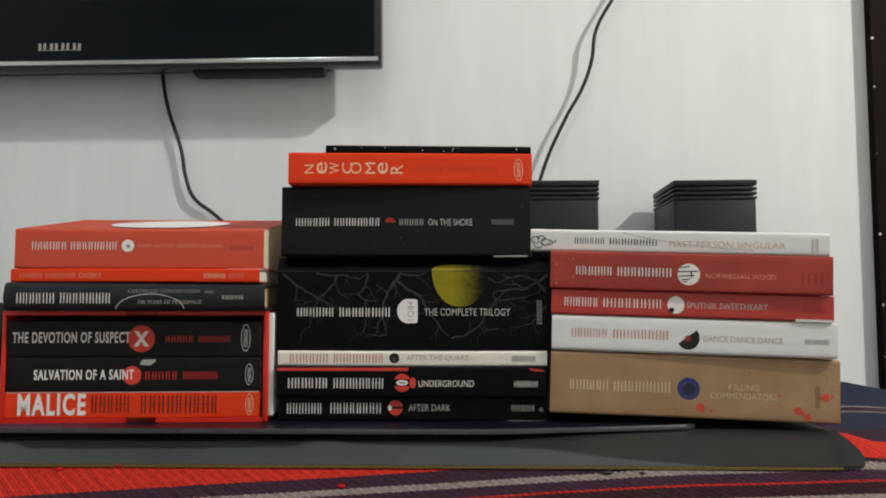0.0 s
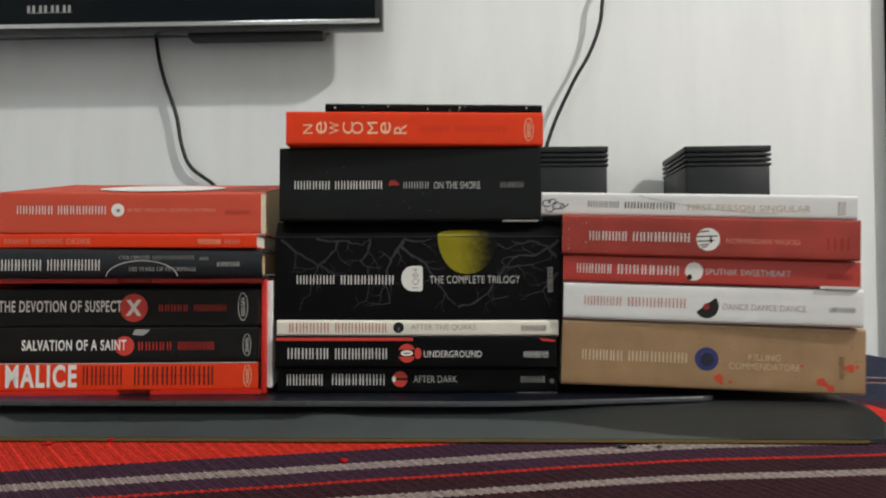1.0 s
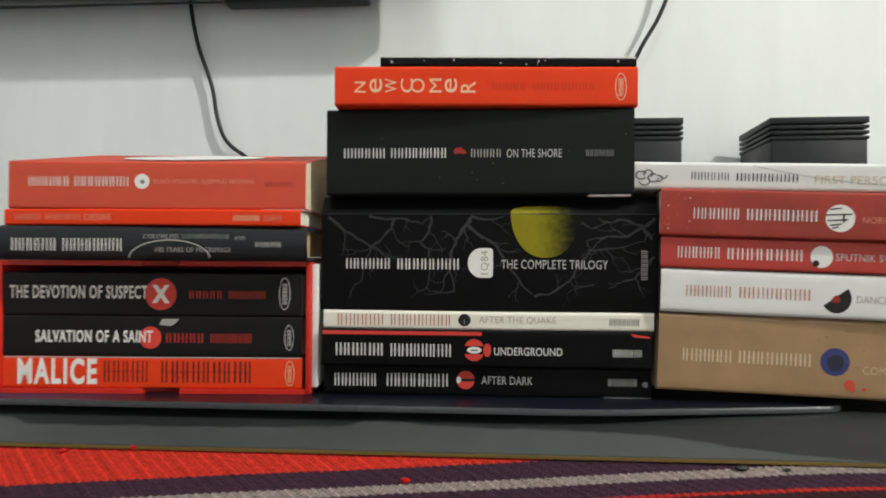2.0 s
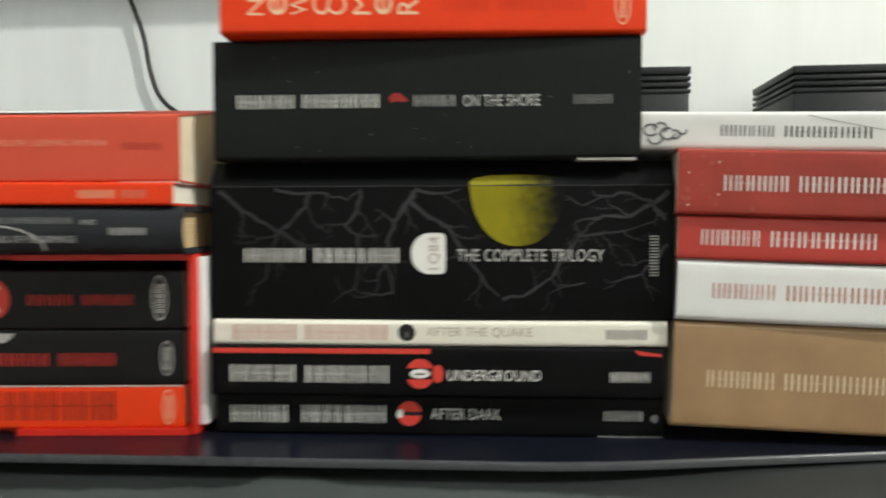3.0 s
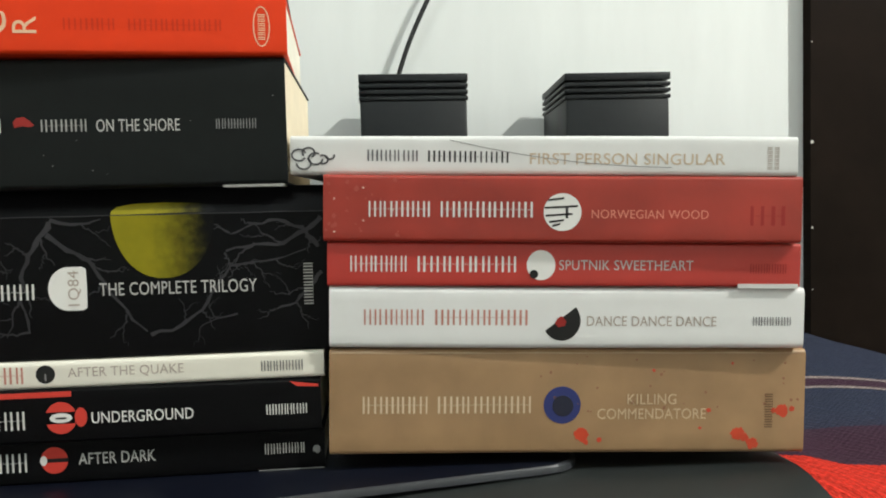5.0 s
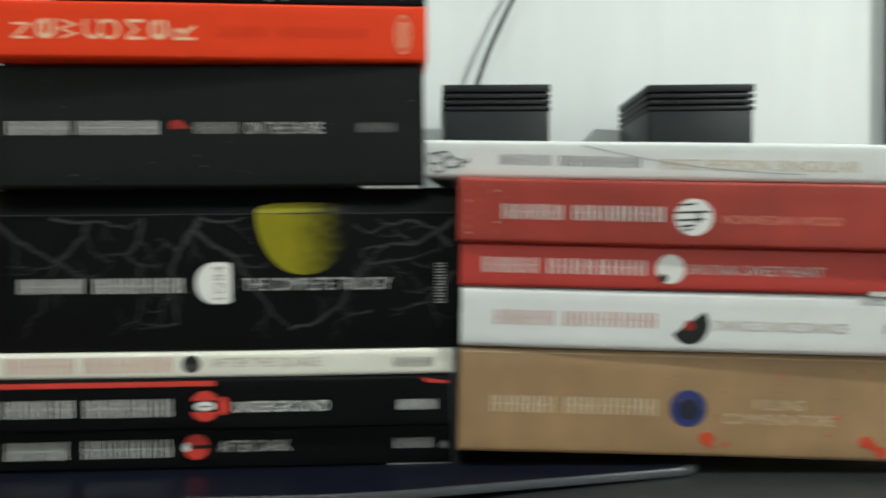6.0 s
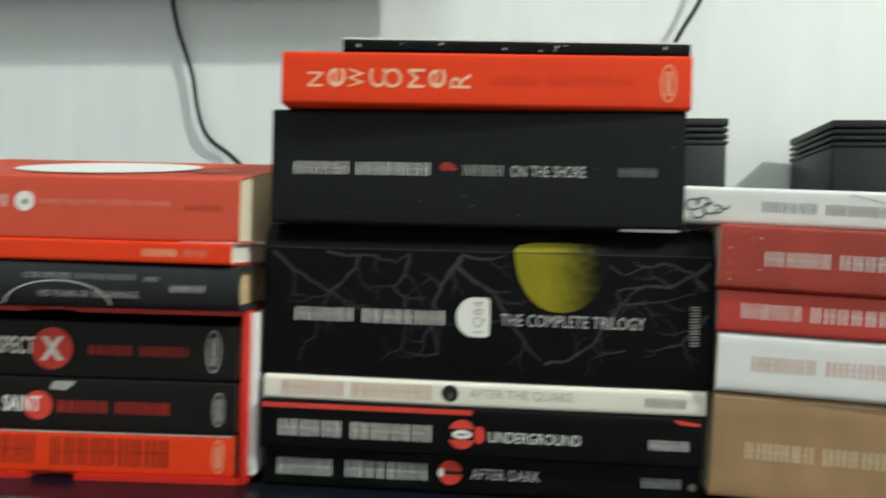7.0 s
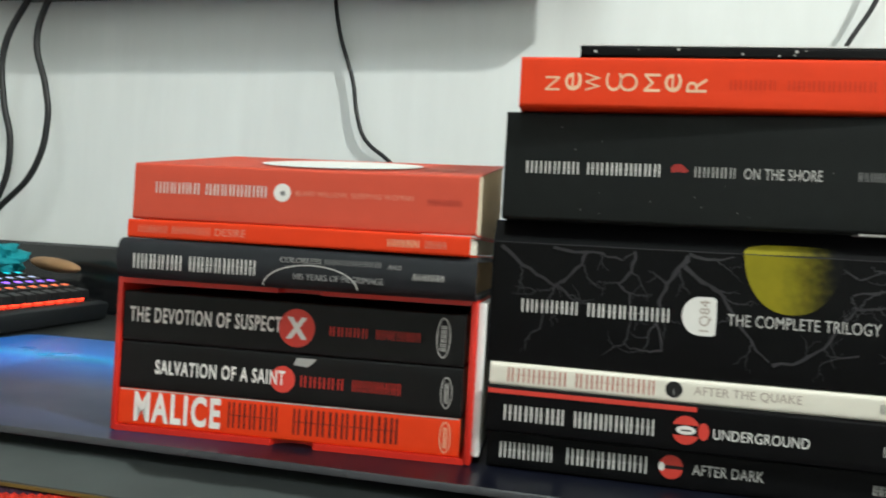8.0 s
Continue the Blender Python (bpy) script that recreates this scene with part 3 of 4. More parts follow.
def branches(parent):
    """Bare grey boughs printed over the cover: jagged main limbs with thinner twigs."""
    rng = random.Random(11)

    def jag(pts, w):
        fine = []
        for (x0, z0), (x1, z1) in zip(pts, pts[1:]):
            for f in (0, 0.33, 0.66):
                fine.append((x0 + (x1 - x0) * f + rng.uniform(-1, 1) * 0.0007, z0 + (z1 - z0) * f + rng.uniform(-1, 1) * 0.0007))
        fine.append(pts[-1])
        stroke("branch", fine, lambda f: w * (1 - 0.65 * f) * (0.9 + 0.25 * math.sin(f * 37 + w * 9000)), P_BRANCH, parent, 0.6)
        return fine

    def twig(x, z, ang, length, w, depth):
        pts = [(x, z)]
        for k in range(4):
            ang += rng.uniform(-0.55, 0.55)
            x, z = x + math.cos(ang) * length / 4, z + math.sin(ang) * length / 4
            if not (-0.100 < x < 0.100 and 0.003 < z < 0.0575):
                break
            pts.append((x, z))
        if len(pts) < 3:
            return
        fine = jag(pts, w)
        if depth:
            twig(*fine[len(fine) // 2], ang + rng.choice((-0.9, 0.9)), length * 0.6, w * 0.6, depth - 1)

    limbs = (
        (0.0021, ((-0.098, 0.0570), (-0.087, 0.0480), (-0.076, 0.0420), (-0.066, 0.0360), (-0.058, 0.0310))),
        (0.0018, ((-0.056, 0.0570), (-0.059, 0.0500), (-0.066, 0.0430), (-0.071, 0.0385), (-0.075, 0.0300), (-0.077, 0.0180))),
        (0.0017, ((-0.072, 0.0575), (-0.062, 0.0555), (-0.050, 0.0555), (-0.040, 0.0530), (-0.034, 0.0575))),
        (0.0018, ((-0.034, 0.0570), (-0.035, 0.0480), (-0.041, 0.0420), (-0.036, 0.0370), (-0.034, 0.0280), (-0.036, 0.0160))),
        (0.0026, ((-0.010, 0.0575), (-0.014, 0.0500), (-0.019, 0.0430), (-0.022, 0.0340), (-0.023, 0.0240), (-0.020, 0.0120))),
        (0.0022, ((-0.012, 0.0520), (-0.004, 0.0450), (0.005, 0.0400), (0.010, 0.0310), (0.019, 0.0190), (0.027, 0.0105))),
        (0.0015, ((-0.010, 0.0570), (0.002, 0.0555), (0.010, 0.0575))),
        (0.0016, ((0.029, 0.0090), (0.040, 0.0120), (0.050, 0.0190), (0.056, 0.0280), (0.061, 0.0360), (0.070, 0.0375), (0.080, 0.0395), (0.093, 0.0430))),
        (0.0024, ((0.100, 0.0570), (0.093, 0.0510), (0.084, 0.0460), (0.073, 0.0450), (0.060, 0.0430))),
        (0.0020, ((0.098, 0.0440), (0.092, 0.0520), (0.082, 0.0560), (0.072, 0.0540), (0.062, 0.0500))),
        (0.0020, ((0.100, 0.0340), (0.094, 0.0270), (0.088, 0.0210), (0.080, 0.0180))),
        (0.0013, ((0.064, 0.0160), (0.055, 0.0155), (0.049, 0.0120))),
    )
    for w, pts in limbs:
        fine = jag(pts, w)
        for k in range(3, len(fine), 3):
            a = math.atan2(fine[k][1] - fine[k - 1][1], fine[k][0] - fine[k - 1][0])
            twig(*fine[k], a + rng.choice((-1, 1)) * rng.uniform(0.5, 1.1), rng.uniform(0.008, 0.020), w * 0.42, 1)
    # Worn ridge line, its sheen put into the paler colour.
    stroke("worn_sheen_ridge", [(-0.101 + 0.202 * k / 12, 0.0589 + 0.0001 * math.sin(k * 3)) for k in range(13)], 0.0004, P_BRANCH, parent, 1)


branches(b)

b = book("thick charcoal paperback with a small red fish emblem", pose(-0.0057, -0.0022, 0.1440, 0, 0, 0.0), 0.1855, 0.0522, 0.112, CHARCOAL, PAGES, radius=0.002, group="middle stack of books")
bars(b, (-0.0819, 0.0225, -0.0554, 0.0284), 6, P_NAME)
bars(b, (-0.0529, 0.0225, -0.0179, 0.0284), 8, P_NAME)
ink("fish_emblem", [(-0.0150, 0.0268), (-0.0135, 0.0285), (-0.0105, 0.0288), (-0.0085, 0.0272), (-0.0068, 0.0255), (-0.0085, 0.0248), (-0.0115, 0.0252), (-0.0145, 0.0246)], P_DARKRED, b)
bars(b, (-0.0043, 0.0228, 0.0149, 0.0277), 5, P_MID)
lettering(b, "ON THE SHORE", (0.0171, 0.0226, 0.0499, 0.0276), P_SOFT)
bars(b, (0.0644, 0.0232, 0.0814, 0.0272), 7, P_GREY)
rng = random.Random(21)
for k in range(14):
    ink("dust_speck", blob(rng.uniform(-0.088, 0.088), rng.uniform(0.004, 0.048), rng.uniform(0.00012, 0.0003), k, 7), P_GREY, b)
part("page_slip", box(0.0660, 0.001, -0.0006, 0.0910, 0.02, 0.0009), STICKER, b, "white slip at the lower edge")

b = book("orange-red paperback with pale turned letters", pose(-0.0015, -0.0078, 0.1968, 0, 0, 2.5), 0.1805, 0.0236, 0.110, RED, PAGES_PALE, radius=0.0016, group="middle stack of books")
for glyph, x0, x1 in (("N", -0.0785, -0.0715), ("e", -0.0690, -0.0610), ("W", -0.0592, -0.0520), ("C", -0.0495, -0.0418), ("O", -0.0432, -0.0345), ("M", -0.0315, -0.0240), ("e", -0.0220, -0.0142), ("R", -0.0120, -0.0028)):
    x0, x1 = (-0.0785 + (x + 0.0785) * 0.958 for x in (x0, x1))
    lettering(b, glyph, (x0, 0.0078, x1, 0.0078 + (0.0066 if glyph in "NR" else 0.0084)), P_PEACH, 1, 1)
bars(b, (0.0040, 0.0092, 0.0250, 0.0138), 5, P_FAINT)
bars(b, (0.0285, 0.0092, 0.0660, 0.0138), 9, P_FAINT)
oval_badge(b, 0.0802, 0.0112, 0.0034, 0.0082, P_PEACH)

b = book("very thin black booklet with a pale top, flecked edge", pose(0.0120, -0.0060, 0.2206, 0, 0, 3.6), 0.1530, 0.0052, 0.108, BLACK, PAGES_PALE, group="middle stack of books", name="booklet")
part("pale_top_sheet", box(-0.0763, 0.0004, 0.0053, 0.0763, 0.107, 0.0061), WHITE, b, "white top cover")
rng = random.Random(5)
for k in range(9):
    x = -0.074 + 0.148 * rng.random()
    ink("fleck", blob(x, 0.0012 + 0.0028 * rng.random(), 0.0004 + 0.0004 * rng.random(), k, 8), P_SOFT, b)

# left stack
CASE = thing("slipcase", pose(-0.2012, -0.0100, PAD_TOP, 0, 0, 4.0), "red card slipcase holding three paperbacks, spines out", "slipcase")


def slipcase():
    """Open at the front; thumb notches in the front edges of its top and bottom."""
    w, h, d, t = 0.1950, 0.0810, 0.134, 0.0030
    part("side_panel", box(-w / 2, 0, 0, -w / 2 + t, d, h, 0.0007), DEEP_RED, CASE)
    part("side_panel", box(w / 2 - t - 0.0035, 0, 0, w / 2 - 0.0030, d, h, 0.0009), DEEP_RED, CASE)
    part("side_label", box(w / 2 - 0.0031, 0.0025, 0.0040, w / 2 + 0.0008, d - 0.006, h - 0.0015, 0.0006), WHITE, CASE, "white card flap on the side")
    part("back_panel", box(-w / 2 + t, d - t, t, w / 2 - t - 0.0035, d, h - t), DEEP_RED, CASE)
    for z0, z1 in ((0, t), (h - t, h)):
        n = 18
        out = [(-w / 2 + t, d - t), (-w / 2 + t, 0.0)]
        out += [(0.003 + 0.0115 * math.cos(radians(180 - 180 * k / n)), 0.0090 * math.sin(radians(180 - 180 * k / n))) for k in range(n + 1)]
        out += [(w / 2 - t - 0.0035, 0.0), (w / 2 - t - 0.0035, d - t)]
        bm = bmesh.new()
        lo, hi = [bm.verts.new((x, y, z0)) for x, y in out], [bm.verts.new((x, y, z1)) for x, y in out]
        bm.faces.new(lo)
        bm.faces.new(list(reversed(hi)))
        for k in range(len(out)):
            j = (k + 1) % len(out)
            bm.faces.new((lo[k], lo[j], hi[j], hi[k]))
        part("end_panel", bm, DEEP_RED, CASE, "", 0)


slipcase()
BX = -0.2040
NARROW = Matrix.Diagonal((0.978, 1, 1, 1))
b = book("red paperback with large white title in the slipcase", pose(BX, -0.0088, PAD_TOP + 0.0030, 0, 0, 4.0) @ NARROW, 0.187, 0.0192, 0.126, RED, PAGES_PALE, group="boxed books")
lettering(b, "MALICE", (-0.0842, 0.0022, -0.0346, 0.0182), P_WHITE, bold=0.035)
bars(b, (-0.0303, 0.0038, -0.0006, 0.0169), 5, P_BURGUNDY)
bars(b, (0.0057, 0.0035, 0.0642, 0.0166), 9, P_BURGUNDY)
oval_badge(b, 0.0859, 0.0094, 0.0030, 0.0078, P_PEACH)
ink("pale_top_edge", rect(-0.0925, 0.0186, 0.0925, 0.0191), P_SOFT, b)
b = book("black paperback with white title and a red disc", pose(BX, -0.0088, PAD_TOP + 0.0223, 0, 0, 4.0) @ NARROW, 0.187, 0.0248, 0.126, BOXED_BLACK, PAGES_PALE, group="boxed books")
lettering(b, "SALVATION OF A SAINT", (-0.0731, 0.0086, 0.0000, 0.0161), P_WHITE, 2, bold=0.022)
ink("red_disc", disc(-0.0013, 0.0117, 0.0068), P_RED, b)
bars(b, (0.0085, 0.0086, 0.0335, 0.0144), 5, P_REDNAME)
bars(b, (0.0365, 0.0086, 0.0629, 0.0144), 9, P_REDNAME)
oval_badge(b, 0.0854, 0.0120, 0.0030, 0.0078, P_SOFT)
ink("rubbed_patch", [(0.0040, 0.0195), (0.0060, 0.0232), (0.0165, 0.0232), (0.0150, 0.0212), (0.0118, 0.0188)], P_MID, b)
b = book("black paperback with a white cross on a red disc", pose(BX, -0.0088, PAD_TOP + 0.0472, 0, 0, 4.0) @ NARROW, 0.187, 0.0265, 0.126, BOXED_BLACK, PAGES_PALE, group="boxed books")
lettering(b, "THE DEVOTION OF SUSPECT", (-0.0897, 0.0105, -0.0036, 0.0186), P_WHITE, bold=0.022)
ink("red_disc", disc(0.0049, 0.0134, 0.0098), P_RED, b)
lettering(b, "X", (-0.0008, 0.0078, 0.0106, 0.0190), P_WHITE, 2, bold=0.05)
bars(b, (0.0228, 0.0108, 0.0445, 0.0156), 5, P_REDNAME)
bars(b, (0.0475, 0.0108, 0.0713, 0.0156), 9, P_REDNAME)
oval_badge(b, 0.0824, 0.0140, 0.0036, 0.0100, P_SOFT)

b = book("dark slate hardback with a thin white arc on its spine", pose(-0.1977, -0.0250, PAD_TOP + 0.0812, 0, 0, 3.4) @ NARROW, 0.188, 0.0205, 0.118, SLATE, PAGES_TAN, stiff=True, radius=0.005, bulge=0.001, group="left stack of books")
bars(b, (-0.0843, 0.0055, -0.0560, 0.0130), 6, P_NAME, level=10)
bars(b, (-0.0531, 0.0055, -0.0158, 0.0130), 8, P_NAME, level=10)
lettering(b, "COLORLESS", (-0.0047, 0.0130, 0.0166, 0.0156), P_GREY, 10)
bars(b, (0.0187, 0.0130, 0.0478, 0.0157), 13, P_GREY, level=10)
lettering(b, "AND", (0.0506, 0.0125, 0.0572, 0.0147), P_GREY, 10)
lettering(b, "HIS YEARS OF PILGRIMAGE", (0.0027, 0.0050, 0.0486, 0.0080), P_GREY, 10)
bars(b, (0.0634, 0.0082, 0.0794, 0.0113), 7, P_SOFT, level=10)
stroke("white_arc", [(0.0115 + 0.0245 * math.cos(radians(a)), 0.0010 + 0.0112 * math.sin(radians(a))) for a in range(178, -1, -6)], 0.0006, P_SOFT, b, 11)
b = book("thin bright-red paperback with faint spine print", pose(-0.1985, -0.0235, PAD_TOP + 0.1020, 0, 0, 2.0) @ NARROW, 0.182, 0.0096, 0.110, RED, PAGES_PALE, group="left stack of books")
bars(b, (-0.0846, 0.0030, -0.0671, 0.0068), 6, P_PINK)
bars(b, (-0.0654, 0.0030, -0.0430, 0.0068), 8, P_PINK)
lettering(b, "DESIRE", (-0.0413, 0.0030, -0.0247, 0.0068), P_PINK)
bars(b, (0.0501, 0.0028, 0.0665, 0.0064), 7, P_PEACH)
bars(b, (0.0690, 0.0028, 0.0800, 0.0064), 5, P_PINK)
b = book("coral-red paperback with a white oval on its cover", pose(-0.1965, -0.0215, PAD_TOP + 0.1118, 0, 0, 3.0) @ NARROW, 0.182, 0.0286, 0.112, CORAL, PAGES, radius=0.0014, swell=0.0185, group="left stack of books")
bars(b, (-0.0785, 0.0136, -0.0527, 0.0194), 6, P_NAME)
bars(b, (-0.0503, 0.0136, -0.0159, 0.0194), 8, P_NAME)
ink("roundel", disc(-0.0089, 0.0165, 0.0045), P_WHITE, b)
ink("roundel_mark", blob(-0.0085, 0.0162, 0.0014, 4), P_GREY, b, 2)
lettering(b, "BLIND WILLOW, SLEEPING WOMAN", (-0.0019, 0.0148, 0.0591, 0.0178), P_PINK)
bars(b, (0.0664, 0.0134, 0.0836, 0.0166), 7, P_DARKRED)
part("page_slip", box(0.0640, 0.0005, -0.0006, 0.0905, 0.02, 0.0006), STICKER, b, "white slip at the lower edge")


def cover_oval(parent):
    """The fanned pages lift the front cover towards its far edge."""
    lie = lambda y: 0.0290 + 0.0185 * y / 0.112
    bm = bmesh.new()
    n = 40
    bm.faces.new([bm.verts.new((0.0060 + 0.046 * math.cos(6.2832 * k / n), y, lie(y))) for k in range(n) for y in [0.050 + 0.040 * math.sin(6.2832 * k / n)]])
    part("white_oval", bm, P_WHITE, parent, "white oval on the front cover", 0)
    for x0, x1, y in ((-0.070, -0.040, 0.096), (-0.072, -0.044, 0.088), (0.056, 0.074, 0.030), (0.058, 0.076, 0.040)):
        bm = bmesh.new()
        bm.faces.new([bm.verts.new((x, yy, lie(yy))) for x, yy in ((x0, y), (x1, y), (x1, y + 0.005), (x0, y + 0.005))])
        part("cover_print", bm, P_PINK, parent, "", 0)


cover_oval(b)

# right stack
TL = 1.75


def right_book(label, x, y, z, yaw, *args, **kw):
    return book(label, pose(x, y, z, 0, TL, yaw), *args, group="right stack of books", **kw)


b = right_book("thick kraft-brown paperback with red splashes and a blue disc", 0.2022, -0.0085, 0.0262, -3.0, 0.204, 0.0452, 0.132, KRAFT, PAGES, radius=0.0022)
bars(b, (-0.0880, 0.0178, -0.0591, 0.0250), 6, P_PALESAND)
bars(b, (-0.0563, 0.0178, -0.0149, 0.0250), 8, P_PALESAND)
ink("blue_disc", disc(-0.0033, 0.0212, 0.0080), P_NAVY, b)
ink("dark_pupil", disc(-0.0030, 0.0208, 0.0045), P_INK, b, 2)
lettering(b, "KILLING", (0.0248, 0.0213, 0.0460, 0.0258), P_SAND)
lettering(b, "COMMENDATORE", (0.0119, 0.0150, 0.0589, 0.0195), P_SAND)
side_bars(b, (0.0846, 0.0110, 0.0880, 0.0264), 7, P_UMBER)
for k, (u, v, r) in enumerate(((0.0051, 0.0084, 0.0030), (0.0729, 0.0085, 0.0030), (0.0793, 0.0042, 0.0026), (0.0922, 0.0185, 0.0028), (0.0601, 0.0187, 0.0010), (0.0127, 0.0061, 0.0011), (0.0760, 0.0068, 0.0018), (0.0565, 0.0110, 0.0007), (0.0070, 0.0052, 0.0012), (0.0885, 0.0185, 0.0012), (0.0965, 0.0192, 0.0012), (0.036, 0.036, 0.0007), (0.070, 0.039, 0.0006))):
    ink("splash", blob(u, v, r, k), P_BLOOD, b)
rng = random.Random(8)
for k in range(26):
    ink("faint_speck", blob(rng.uniform(-0.02, 0.099), rng.uniform(0.018, 0.043), rng.uniform(0.0003, 0.0008), k, 9), P_SPECK, b)
# Painted highlight where the rounded upper spine edge catches the light.
stroke("worn_lit_edge", [(-0.1015 + 0.203 * k / 14, 0.0436 + 0.00015 * math.sin(k * 2.3)) for k in range(15)], lambda f: 0.0005 + 0.0003 * math.sin(f * 31), P_EDGELIGHT, b, 1.5)
b = right_book("white paperback with grey print and a black half disc", 0.2015, -0.0115, 0.0722, -4.2, 0.2, 0.0258, 0.130, WHITE, PAGES_PALE, radius=0.0024)
bars(b, (-0.0855, 0.0098, -0.0590, 0.0163), 6, P_ROSEDEEP)
bars(b, (-0.0558, 0.0098, -0.0154, 0.0163), 8, P_ROSEDEEP)
ink("half_disc", [(-0.0027 + 0.0080 * math.cos(radians(a)), 0.0118 + 0.0085 * math.sin(radians(a))) for a in range(-150, 46, 8)], P_BLACK, b)
ink("half_disc_mark", blob(-0.0030, 0.0112, 0.0022, 6), P_DARKRED, b, 2)
lettering(b, "DANCE DANCE DANCE", (0.0080, 0.0096, 0.0627, 0.0138), P_TAUPE)
bars(b, (0.0782, 0.0100, 0.0952, 0.0136), 7, P_DIM)
b = right_book("crimson paperback with a white disc and spine print", 0.2005, -0.0122, 0.0984, -4.4, 0.198, 0.0184, 0.129, CRIMSON, PAGES_PALE, radius=0.0014)
bars(b, (-0.0894, 0.0060, -0.0643, 0.0126), 6, P_NAME)
bars(b, (-0.0615, 0.0060, -0.0184, 0.0126), 8, P_NAME)
ink("roundel", disc(-0.0100, 0.0090, 0.0060, 0.0063), P_WHITE, b)
ink("roundel_spot", disc(-0.0130, 0.0052, 0.0018), P_BLACK, b, 2)
lettering(b, "SPUTNIK SWEETHEART", (-0.0024, 0.0070, 0.0539, 0.0112), P_SOFT)
bars(b, (0.0778, 0.0060, 0.0938, 0.0100), 7, P_DARKRED)
part("page_slip", box(0.0727, -0.0004, -0.0003, 0.0980, 0.02, 0.0016), STICKER, b, "white slip at the lower edge")
b = right_book("worn maroon paperback with a white disc and scuffed ends", 0.1990, -0.0155, 0.1171, -5.2, 0.197, 0.0275, 0.129, MAROON, PAGES_PALE, radius=0.0016)
bars(b, (-0.0798, 0.0102, -0.0530, 0.0166), 6, P_NAME)
bars(b, (-0.0502, 0.0102, -0.0109, 0.0166), 8, P_NAME)
ink("roundel", disc(-0.0001, 0.0125, 0.0078), P_WHITE, b)
for k, (u0, v, u1) in enumerate(((-0.006, 0.0170, 0.0005), (-0.0075, 0.0138, 0.0062), (-0.0070, 0.0106, 0.0040), (-0.0055, 0.0080, 0.0005), (-0.0042, 0.0064, -0.001))):
    ink("roundel_line", [(u0, v), (u1, v + 0.0008), (u1, v + 0.0016), (u0, v + 0.0008)], P_BLACK, b, 2)
ink("roundel_post", rect(0.0012, 0.0100, 0.0022, 0.0150), P_BLACK, b, 2)
lettering(b, "NORWEGIAN WOOD", (0.0119, 0.0100, 0.0600, 0.0136), P_PINK)
bars(b, (0.0772, 0.0074, 0.0944, 0.0154), 2, P_DARKRED)
rng = random.Random(31)
for k in range(22):
    ink("rubbed_spot", blob(-0.0975 + 0.030 * rng.random() ** 2, rng.uniform(0.002, 0.0255), rng.uniform(0.0003, 0.0011), 40 + k, 9), P_RUBBED, b)
for k in range(5):
    ink("scuff", blob(-0.094 + 0.012 * (k % 3), 0.004 + 0.0045 * k, 0.0005, k, 8), P_ROSE, b)
b = right_book("white hardback with fine beige lettering, topmost of its stack", 0.1915, -0.0118, 0.1450, -7.0, 0.2095, 0.0163, 0.136, WHITE, PAGES_PALE, stiff=True, radius=0.002)
bars(b, (-0.0723, 0.0058, -0.0498, 0.0104), 6, P_DIM, slope=-0.012)
bars(b, (-0.0470, 0.0055, -0.0122, 0.0101), 8, P_BLACK, slope=-0.012)
lettering(b, "FIRST PERSON SINGULAR", (-0.0047, 0.0046, 0.0753, 0.0092), P_BEIGE)
side_bars(b, (0.0924, 0.0028, 0.0944, 0.0123), 6, P_TAUPE)
side_bars(b, (0.0952, 0.0028, 0.0972, 0.0123), 6, P_TAUPE)
stroke("pen_line", [(-0.038 + 0.0915 * f, 0.0145 - 0.0215 * f + 0.0105 * f * f + 0.0 * f) for f in [k / 20 for k in range(21)]], 0.0003, P_GREY, b, 2)


def doodle(parent):
    """A small line drawing of curling shapes at the spine's end."""
    for k, (u, v, r, a0, a1) in enumerate(((-0.101, 0.008, 0.0030, 20, 330), (-0.097, 0.009, 0.0026, -60, 220), (-0.094, 0.0065, 0.0030, 60, 360), (-0.099, 0.0045, 0.0030, 180, 420), (-0.091, 0.0062, 0.0022, -120, 120), (-0.088, 0.0078, 0.0018, 180, 380))):
        stroke("doodle_line", [(u + r * math.cos(radians(a0 + (a1 - a0) * f / 12)), v + 0.8 * r * math.sin(radians(a0 + (a1 - a0) * f / 12))) for f in range(13)], 0.0008, P_DIM, parent, 2)


doodle(b)

# ---- table top: cloth, mat, pad ----


def drop(x, y):
    """Height of the padded table top: flat, rounded off towards the front and the right end."""
    z = 0.0150
    f = min(1.0, max(0.0, (-0.012 - y) / 0.052))
    z -= 0.0155 * f * f * (3 - 2 * f) + 0.16 * max(0.0, -0.058 - y)
    e = min(1.0, max(0.0, (x - 0.305) / 0.05))
    h = min(1.0, max(0.0, (0.26 - y) / 0.14))
    z -= 0.010 * e * e * (3 - 2 * e) * h * h * (3 - 2 * h)
    g = max(0.0, x - 0.42 + 0.25 * max(0, 0.3 - y))
    z -= min(0.9 * g * g, 0.25)
    return z


